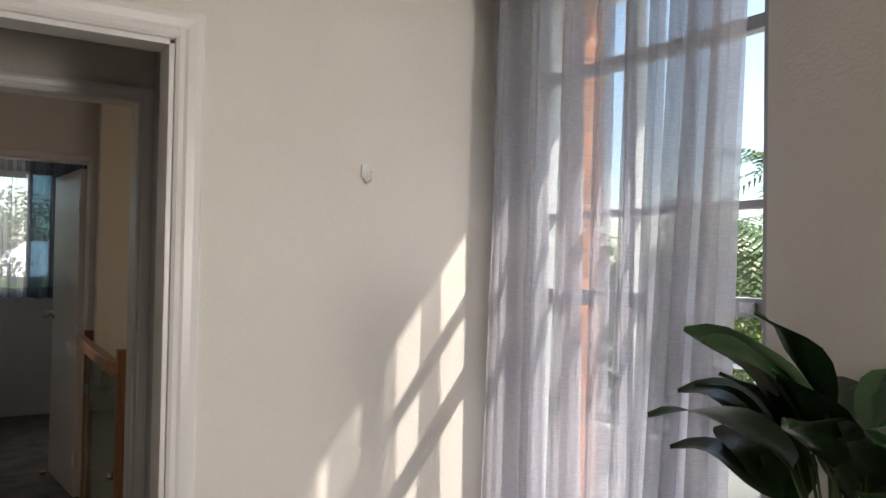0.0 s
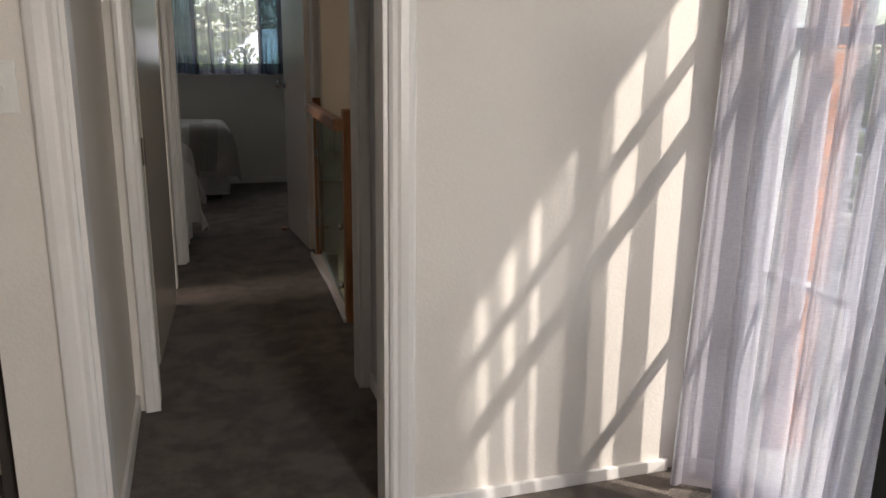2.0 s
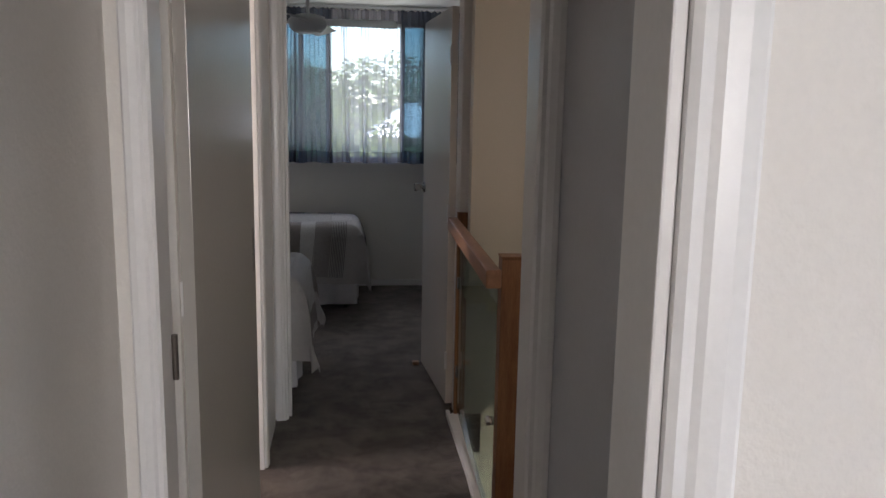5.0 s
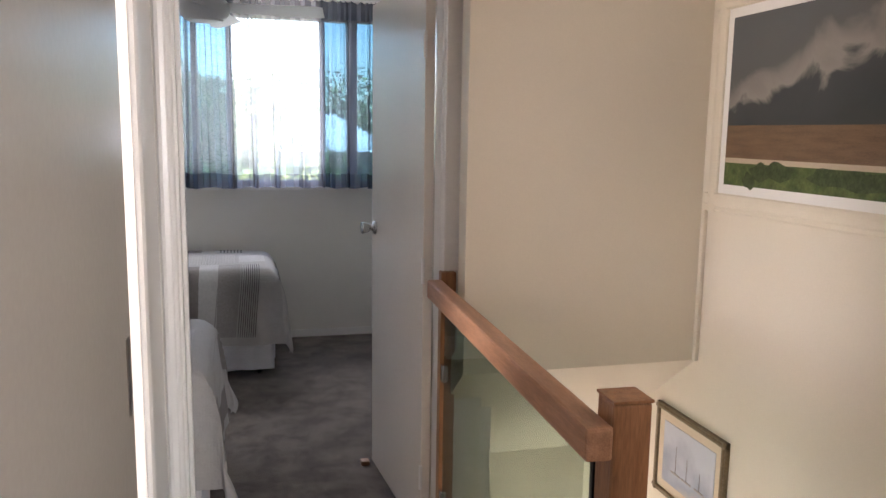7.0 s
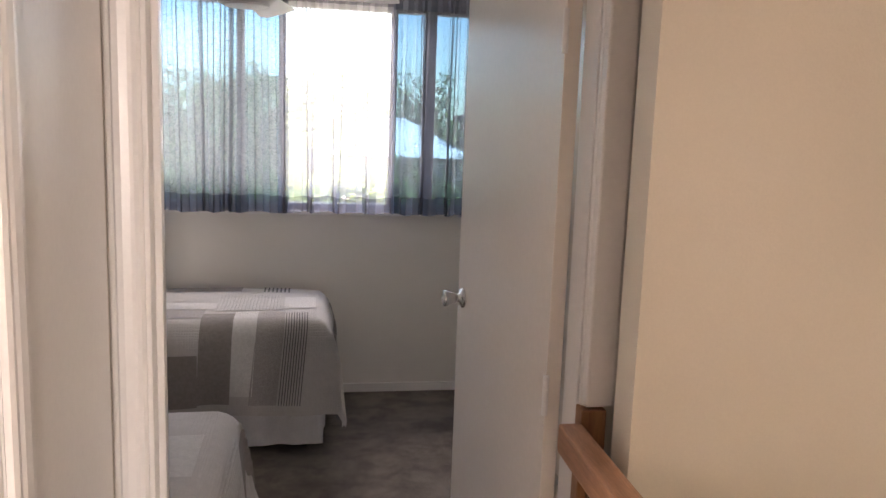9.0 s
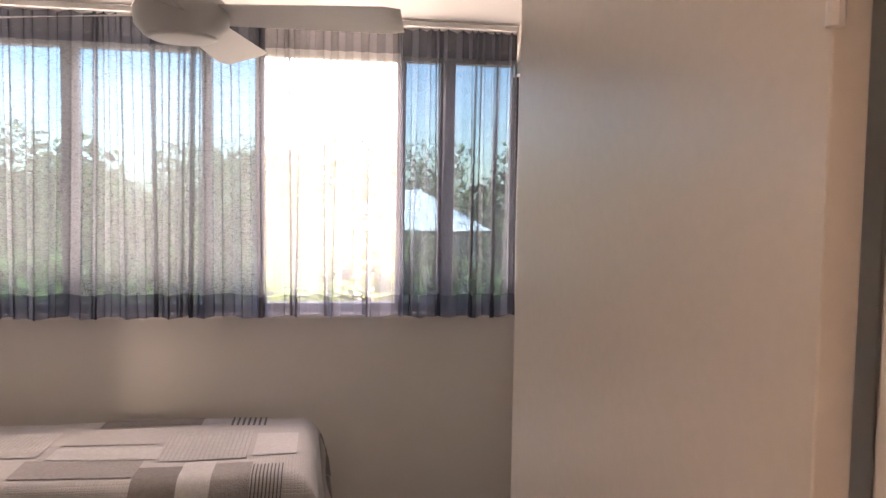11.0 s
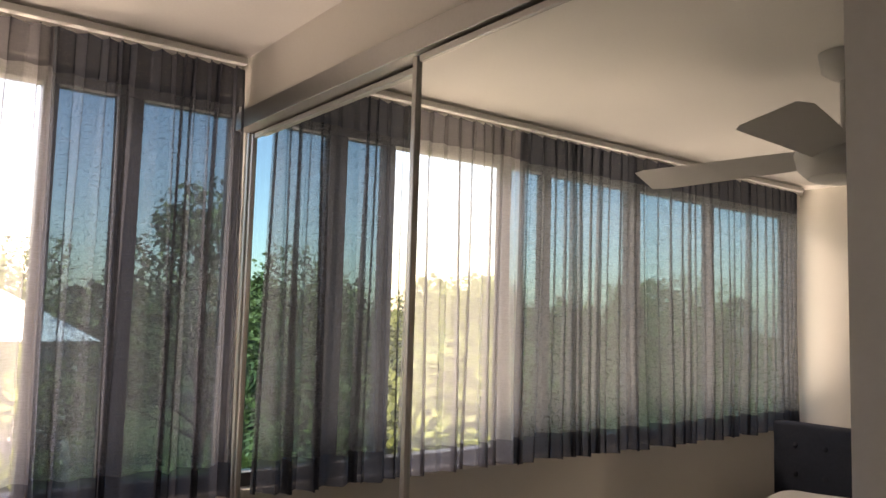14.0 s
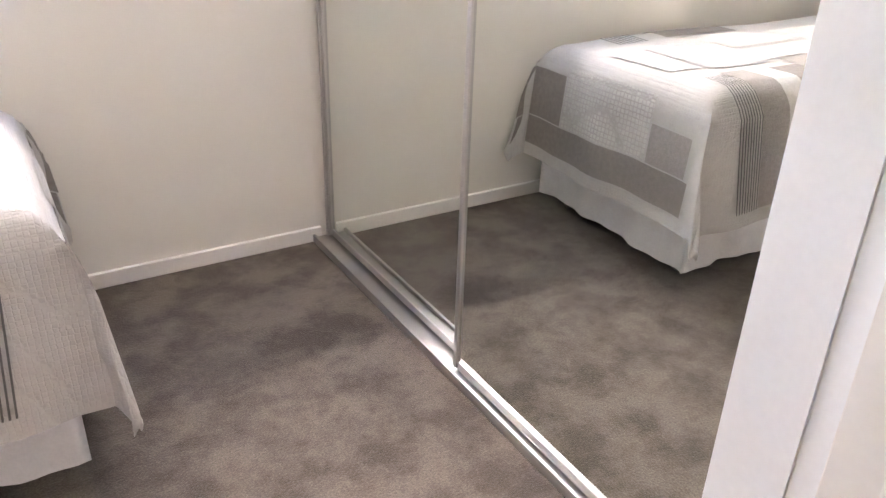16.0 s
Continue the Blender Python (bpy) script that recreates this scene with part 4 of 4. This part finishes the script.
# ---- ceiling fan ----
fan = thing("ceiling_fan", "white four-bladed ceiling fan at rest over the beds", "ceiling fan", at=(-0.20, 6.69, 2.065))
part("motor", lathe([(0.07, 0.0), (0.10, 0.005), (0.125, 0.03), (0.135, 0.075), (0.115, 0.105), (0.06, 0.12)], (0, 0, 0), seg=40), M_FAN, fan, smooth=True)
part("lens", lathe([(0.02, -0.008), (0.08, -0.004), (0.098, 0.004)], (0, 0, 0), seg=32), M_PLASTIC, fan, "white opal light cover", True)
part("downrod", tube((0, 0, 0.12), (0, 0, 0.31), 0.013), M_FAN, fan)
part("canopy", lathe([(0.025, 0.285), (0.06, 0.31), (0.068, 0.364)], (0, 0, 0)), M_FAN, fan, smooth=True)
for k in range(4):
    ang = radians(-11 + 90 * k)
    rot = Matrix.Rotation(ang, 4, "Z")
    def blade(u, v):
        r = 0.12 + 0.50 * u
        w = 0.055 + 0.035 * u - 0.05 * max(0, u - 0.93) * 8
        return rot @ Vector((r, (v - 0.5) * 2 * w, 0.055 + (v - 0.5) * -0.035 + 0.012 * (1 - u)))
    b = sheet(blade, 12, 4)
    bmesh.ops.solidify(b, geom=b.faces[:], thickness=0.006)
    part("blade", b, M_FAN, fan, smooth=False)

# ---- living room things ----
hook = thing("wall_hook", "small white adhesive plastic wall hook", "hook", at=(0.907, 1.738, 1.73))
part("plate", box(-0.011, 0.011, -0.006, 0.001, -0.006, 0.036, 0.005), M_PLASTIC, hook)
bm = bmesh.new()
pts = [Vector((0, -0.006, 0.012)), Vector((0, -0.008, -0.006)), Vector((0.002, -0.014, -0.016)), Vector((0.005, -0.022, -0.016)), Vector((0.008, -0.027, -0.006)), Vector((0.009, -0.028, 0.012))]
for a, b in zip(pts, pts[1:]):
    tube(a, b, 0.0045, seg=10, bm=bm)
part("prong", bm, M_PLASTIC, hook, smooth=True)

sw = thing("light_switch", "white plastic light switch plate with one round button", "light switch", at=(-0.535, 1.738, 1.242))
part("plate", box(-0.037, 0.037, -0.008, 0.001, -0.058, 0.058, 0.003), M_PLASTIC, sw)
part("button", lathe([(0.008, 0), (0.008, 0.003), (0.006, 0.0045)], (0.004, -0.008, 0.0), (0, -1, 0), 20), M_PLASTIC, sw)
rc = thing("air_conditioner_remote", "white remote control with dark buttons in a wall cradle", "remote control", at=(-0.548, 1.738, 1.37))
part("body", box(-0.026, 0.026, -0.022, 0.001, 0, 0.135, 0.005), M_PLASTIC, rc)
part("cradle", box(-0.031, 0.031, -0.027, 0.001, -0.006, 0.045, 0.004), M_PLASTIC, rc)
for i in range(3):
    part("key", box(-0.017 + i * 0.013, -0.008 + i * 0.013, -0.0245, -0.0222, 0.118, 0.125, 0.001), M_STAND, rc)
    part("key", box(-0.017 + i * 0.013, -0.008 + i * 0.013, -0.0245, -0.0222, 0.058, 0.064, 0.001), M_STAND, rc)
for k in range(6):
    a = radians(60 * k)
    part("key", lathe([(0.0055, 0), (0.005, 0.002)], (0.013 * math.cos(a), -0.0222, 0.092 + 0.013 * math.sin(a)), (0, -1, 0), 10), M_STAND, rc)
for i in range(5):
    part("marking", box(-0.018 + i * 0.008, -0.0145 + i * 0.008, -0.0275, -0.0268, 0.012, 0.022), M_STAND, rc)

stand = thing("plant_stand", "charcoal laminate cabinet used as a plant stand", "cabinet", at=(1.15, 0.42, 0))
part("body", box(-0.19, 0.19, -0.24, 0.24, 0.02, 0.80, 0.004), M_STAND, stand)
part("top", box(-0.20, 0.20, -0.25, 0.25, 0.801, 0.83, 0.005), M_STAND, stand)
part("door", box(-0.206, -0.191, -0.235, 0.235, 0.04, 0.79, 0.003), M_STAND, stand)
part("plinth", box(-0.17, 0.19, -0.22, 0.22, 0, 0.02), M_BLACK, stand)

plant = thing("peace_lily", "dark green broad-leaved potted plant in a dark pot", "plant", at=(1.13, 0.40, 0.831))
part("pot", lathe([(0.075, 0), (0.085, 0.01), (0.11, 0.14), (0.118, 0.16), (0.118, 0.175), (0.108, 0.175), (0.10, 0.15)], (0, 0, 0)), M_POT, plant, "dark glazed pot", True)
part("soil", lathe([(0.10, 0.14), (0.099, 0.152)], (0, 0, 0)), M_BARK, plant)
rnd = random.Random(5)
for k in range(34):
    az = k * 2.399 + rnd.uniform(-0.3, 0.3)
    lean = rnd.uniform(0.03, 0.60)
    ln = rnd.uniform(0.17, 0.26)
    wd = ln * rnd.uniform(0.22, 0.31)
    hgt = rnd.uniform(0.09, 0.24) * (1.15 - 0.5 * lean)
    d = Vector((math.cos(az), math.sin(az), 0))
    sidev = Vector((-d.y, d.x, 0))
    base = Vector((0, 0, 0.15)) + d * 0.03
    tip0 = base + d * (0.16 * lean) + Vector((0, 0, hgt))
    el0 = 1.42 - 1.1 * lean
    twist = rnd.uniform(-0.5, 0.5)
    def lf(u, v):
        e = el0 - u * (0.5 + 1.0 * lean)
        r = ln * u
        c = tip0 + d * (r * math.cos(el0 - u * (0.25 + 0.5 * lean))) + Vector((0, 0, r * math.sin(el0 - u * (0.25 + 0.5 * lean))))
        w = wd * (math.sin(math.pi * min(1, u ** 0.75)) ** 0.85) + 0.001
        s = (v - 0.5) * 2
        nrm = Vector((0, 0, 1)) * math.cos(e) - d * math.sin(e)
        return c + (sidev * math.cos(twist) + nrm * math.sin(twist)) * (s * w) + nrm * (0.25 * w * abs(s) + 0.006 * math.sin(9 * u + 3 * v))
    part("leaf", sheet(lf, 9, 4), M_LEAF, plant, smooth=True)
    part("stem", tube(base - Vector((0, 0, 0.04)), tip0, 0.0035, 0.0022, 6), M_STEM, plant)

# ---- bathroom tiles, switch ----
bs = thing("light_switch", "white plastic switch plate on patterned tiles", "light switch", at=(-0.484, 4.713, 1.29))
part("plate", box(-0.037, 0.037, -0.008, 0.0, -0.058, 0.058, 0.003), M_PLASTIC, bs)
part("button", lathe([(0.009, 0), (0.009, 0.003), (0.006, 0.0045)], (0.004, -0.008, 0.004), (0, -1, 0), 20), M_PLASTIC, bs)

# ---- outside ----
tagged(link("ground", box(-300, 300, -300, 300, -3.2, -3.0), M_GRASS), "green and dry lawn round the house", "ground", kind="structure")
tagged(link("balcony_floor", box(1.54, 4.2, -2.5, 4.5, -0.22, -0.02), M_CONC), "sunlit pale concrete balcony floor", "floor", kind="structure")
tagged(link("balcony_wall", box(4.1, 4.2, -2.5, 4.5, -0.02, 0.28), M_CONC), "low pale balcony upstand", "wall", kind="structure")
rail = thing("balcony_railing", "pale metal railing on the balcony edge", "railing", at=(4.15, 1.0, 0.28))
for i in range(4):
    part("rail", tube((0, -3.4, 0.10 + i * 0.16), (0, 3.4, 0.10 + i * 0.16), 0.014, seg=10), M_WFRAME, rail)
for i in range(5):
    part("post", box(-0.02, 0.02, -3.4 + i * 1.7 - 0.02, -3.4 + i * 1.7 + 0.02, -0.001, 0.66), M_WFRAME, rail)


def leaf_cloud(points, size, seed):
    """Many small tilted leaves round the given clump centres (x, y, z, radius, count)."""
    rnd = random.Random(seed)
    vs, fs = [], []
    for cx, cy, cz, r, n in points:
        for _ in range(n):
            d = Vector((rnd.gauss(0, 1), rnd.gauss(0, 1), rnd.gauss(0, 1))).normalized()
            c = Vector((cx, cy, cz)) + Vector((d.x, d.y, d.z * 0.75)) * r * rnd.uniform(0.55, 1.05)
            a = Vector((rnd.gauss(0, 1), rnd.gauss(0, 1), rnd.gauss(0, 0.6))).normalized()
            b = a.cross(Vector((rnd.gauss(0, 1), rnd.gauss(0, 1), rnd.gauss(0, 1)))).normalized()
            s = size * rnd.uniform(0.6, 1.4)
            k = len(vs)
            vs += [c - a * s, c + b * s * 0.45, c + a * s, c - b * s * 0.45]
            fs.append((k, k + 1, k + 2, k + 3))
    me = bpy.data.meshes.new("crown")
    me.from_pydata([tuple(v) for v in vs], [], fs)
    return me


def tree(x, y, height, spread, material, seed, base=-3.0, label="leafy garden tree with an uneven green crown", leaf=0.085, count=380):
    rnd = random.Random(seed)
    t = thing("tree", label, "tree", group="garden trees", at=(x, y, base))
    tr = bmesh.new()
    trunk = height * 0.45
    tube((0, 0, 0), (0.1, 0.05, trunk), 0.05 * height / 3, 0.03 * height / 3, 10, tr)
    cl = []
    for k in range(13):
        az, h = k * 2.4 + rnd.uniform(-0.4, 0.4), rnd.uniform(0.42, 0.98)
        rr = spread * math.sqrt(max(0.05, 1 - (h - 0.55) ** 2 * 4)) * rnd.uniform(0.4, 1)
        e = Vector((math.cos(az) * rr, math.sin(az) * rr, h * height))
        tube((0.1, 0.05, trunk * rnd.uniform(0.7, 1)), e * 0.95, 0.012 * height / 2, 0.006, 6, tr)
        cl.append((e.x, e.y, e.z, spread * rnd.uniform(0.28, 0.5), count))
    part("trunk", tr, M_BARK, t)
    me = leaf_cloud(cl, leaf, seed)
    me.materials.append(material)
    c = new("crown", me)
    c.parent = t
    return t


def palm(x, y, height, seed, base=-3.0, fronds=17, reach=1.6):
    rnd = random.Random(seed)
    t = thing("palm_tree", "slender palm with arching green fronds", "tree", group="garden palms", at=(x, y, base))
    part("trunk", tube((0, 0, 0), (0.12, 0.0, height), 0.11, 0.07, 12), M_BARK, t)
    for k in range(fronds):
        az, el = k * 2.4, rnd.uniform(-0.2, 1.1)
        d = Vector((math.cos(az), math.sin(az), 0))
        s = Vector((-d.y, d.x, 0))
        bm = bmesh.new()
        prev = None
        for i in range(17):
            u = i / 16
            c = Vector((0.12, 0, height)) + d * (reach * u * math.cos(el * (1 - u * 0.5))) + Vector((0, 0, reach * (math.sin(el) * u - 0.75 * u * u)))
            if prev:
                for sg in (1, -1):
                    w = 0.42 * math.sin(math.pi * (0.12 + 0.85 * u)) * reach / 1.6
                    e = c + s * sg * w + d * 0.12 - Vector((0, 0, 0.25 * w + rnd.uniform(0, 0.08)))
                    bm.faces.new([bm.verts.new(q) for q in (prev, prev.lerp(c, 0.55), e)])
            prev = c
        part("frond", bm, M_PALM, t)
    return t


rnd = random.Random(77)
spots = [(-13, 25, 5.6, 2.6), (-9.5, 22, 5.4, 2.3), (-7, 26, 6.2, 2.6), (-4.6, 21, 5.2, 2.1), (-2.4, 25, 6.0, 2.4), (-0.6, 30, 6.4, 2.6), (3.2, 29, 6.4, 2.5), (1.3, 18, 4.3, 1.6), (9.5, 28, 7.6, 2.8),
         (-6.2, 15, 4.2, 1.6), (-2.8, 14, 3.9, 1.5), (5.4, 20, 6.6, 2.1), (12.5, 21, 7.2, 2.8), (8.0, 17, 6.4, 2.0), (-17, 20, 5.6, 2.8)]
for i, (x, y, h, sp) in enumerate(spots):
    tree(x, y, h, sp, M_TREE, 100 + i)
for i, (x, y, h) in enumerate([(-3.6, 16.5, 3.6), (-0.2, 15.5, 3.2), (3.6, 14.2, 2.7), (-7.5, 18, 4.0), (6.2, 15.5, 3.5)]):
    palm(x, y, h, 300 + i)
for i, (x, y, h, sp, m) in enumerate([(10.5, 6.0, 4.4, 1.9, M_SHRUB), (9.0, 9.0, 4.4, 2.0, M_SHRUB), (13.0, 9.5, 4.6, 2.2, M_TREE), (12, 13.5, 5.0, 2.4, M_TREE), (8.6, 4.2, 3.8, 1.4, M_SHRUB), (16, 7, 5.2, 2.4, M_TREE)]):
    tree(x, y, h, sp, m, 200 + i, label="sunlit yellow-green garden shrub tree beyond the balcony" if m is M_SHRUB else "leafy garden tree with an uneven green crown")
palm(10.2, 7.6, 5.2, 410, reach=1.9)
palm(14.5, 9.6, 6.6, 411, reach=1.9)
rnd = random.Random(9)
woods = leaf_cloud([(-60 + i * 1.6 + rnd.uniform(-0.5, 0.5), 44 + rnd.uniform(-3, 3), -3 + rnd.uniform(1.5, 6.2), rnd.uniform(1.6, 2.6), 190) for i in range(80)]
                   + [(-60 + i * 1.6, 45, -1.6 + rnd.uniform(0, 2.5), 2.2, 150) for i in range(80)], 0.34, 31)
woods.materials.append(M_TREE)
tagged(new("far_woods", woods), "dense green belt of far trees behind the gardens", "woods", kind="stuff")
# neighbouring house
house = thing("house", "neighbouring cream house with a white metal roof", "house", at=(2.3, 24, -3))
part("wall", box(-1.4, 1.4, -2.0, 2.0, 0, 4.0), M_RENDER, house)
bm = bmesh.new()
for q in ((-1.7, -2.5, 4.0), (1.7, -2.5, 4.0), (1.7, 2.5, 4.0), (-1.7, 2.5, 4.0), (-0.5, 0, 4.95), (0.3, 0, 4.95)):
    bm.verts.new(q)
bm.verts.ensure_lookup_table()
for f in ((0, 1, 5, 4), (2, 3, 4, 5), (3, 0, 4), (1, 2, 5), (3, 2, 1, 0)):
    bm.faces.new([bm.verts[i] for i in f])
part("roof", bm, M_ROOF, house, "white metal roof")
for x in (-0.7, 0.7):
    w = part("window", box(x - 0.5, x + 0.5, -2.03, -1.99, 1.1, 2.2, 0.01), M_WFRAME, house)
    part("pane", box(x - 0.44, x + 0.44, -2.04, -2.031, 1.16, 2.14), M_POT, w)

# ---- pieces: bricks of the balcony pillar, bathroom tiles ----
pillar = thing("brick_pillar", "orange face-brick pillar with pale mortar on the balcony", "pillar", at=(1.83, 1.865, -0.02))
part("mortar_core", box(-0.048, 0.048, -0.106, 0.106, 0, 2.55), M_MORTAR, pillar)
def shared(name, bm, material):
    me = bpy.data.meshes.new(name)
    bm.to_mesh(me)
    bm.free()
    me.materials.append(material)
    return me
brick_mesh = shared("brick", box(-0.054, 0.054, -0.112, 0.112, 0, 0.076, 0.003), M_BRICK)
for i in range(29):
    o = new("brick", brick_mesh)
    o.parent = pillar
    o.location = (0.002 * math.sin(i * 2.3), 0.002 * math.sin(i * 1.7), 0.005 + i * 0.086)
# unseen eave, sloped to cut the top of the living room sun patches
bm = bmesh.new()
rows = [[bm.verts.new((x, y, z + up)) for x in (1.54, 2.0) for up in (0, 0.11)] for y, z in ((-3.4, 2.42), (0.14, 2.42), (3.2, 3.34))]
for a, b in zip(rows, rows[1:]):
    for i, k in ((0, 1), (1, 3), (3, 2), (2, 0)):
        bm.faces.new((a[i], a[k], b[k], b[i]))
for e in (rows[0], rows[-1]):
    bm.faces.new((e[0], e[1], e[3], e[2]))
bmesh.ops.recalc_face_normals(bm, faces=bm.faces)
tagged(link("sun_shade_eave", bm, M_CEIL), "unseen white eave added to trim the sun patches", "roof", kind="structure")

TS = 0.205
tile = shared("tile", box(-TS / 2 + 0.0015, TS / 2 - 0.0015, -0.006, 0, -TS / 2 + 0.0015, TS / 2 - 0.0015, 0.001), M_TILE)


def motif(seed, material, which):
    """A scrolled flower print, 0.3 mm proud of its tile."""
    bm = bmesh.new()
    def petal(cx, cz, ang, ln, w):
        q = [(0, 0), (0.35, w), (0.75, w * 0.8), (1, 0), (0.75, -w * 0.8), (0.35, -w)]
        c, s = math.cos(ang), math.sin(ang)
        bm.faces.new([bm.verts.new((cx + ln * (a * c - b * s), 0, cz + ln * (a * s + b * c))) for a, b in q])
    def scroll(cx, cz, r, a0, a1, w):
        pr = None
        for i in range(13):
            a = a0 + (a1 - a0) * i / 12
            rr = r * (1 - 0.45 * i / 12)
            p0 = bm.verts.new((cx + rr * math.cos(a), 0, cz + rr * math.sin(a)))
            p1 = bm.verts.new((cx + (rr - w) * math.cos(a), 0, cz + (rr - w) * math.sin(a)))
            if pr:
                bm.faces.new((pr[0], p0, p1, pr[1]))
            pr = (p0, p1)
    if which == 0:
        for k in range(12):
            petal(0.0, 0.0, k * math.pi / 6, 0.055, 0.22)
        for k in range(5):
            petal(0.062 * math.cos(k * 1.257), 0.062 * math.sin(k * 1.257), k * 1.257, 0.036, 0.42)
    elif which == 1:
        for s in (-1, 1):
            scroll(s * 0.045, -0.01, 0.04, 1.57, 1.57 + s * 5.0, 0.015)
            scroll(s * 0.04, 0.055, 0.028, -1.57, -1.57 - s * 4.4, 0.012)
        for k in range(5):
            petal(0, 0.02, math.pi * (0.2 + 0.15 * k), 0.045, 0.16)
    else:
        for k in range(3):
            petal(0.0, 0.045, math.pi * (0.3 + 0.2 * k), 0.04, 0.28)
        for k in range(7):
            petal(0.0, -0.04, math.pi * (1.1 + 0.13 * k), 0.04, 0.12)
    return shared("print", bm, material)


prints = [[motif(0, M_MOTIF_B, 0)], [motif(1, M_MOTIF_P, 1), motif(2, M_MOTIF_B, 2)]]
wn_ob = bpy.data.objects["wall_bathroom_north"]
for i in range(5):
    for j in range(11):
        o = new("tile", tile)
        o.parent = wn_ob
        o.location = (-0.405 - i * TS, 4.72, 0.105 + j * TS)
        for k, pm in enumerate(prints[(i + j) % 2]):
            p = new("print", pm)
            p.parent = o
            p.location = (0, -0.0064 - 0.0003 * k, 0)
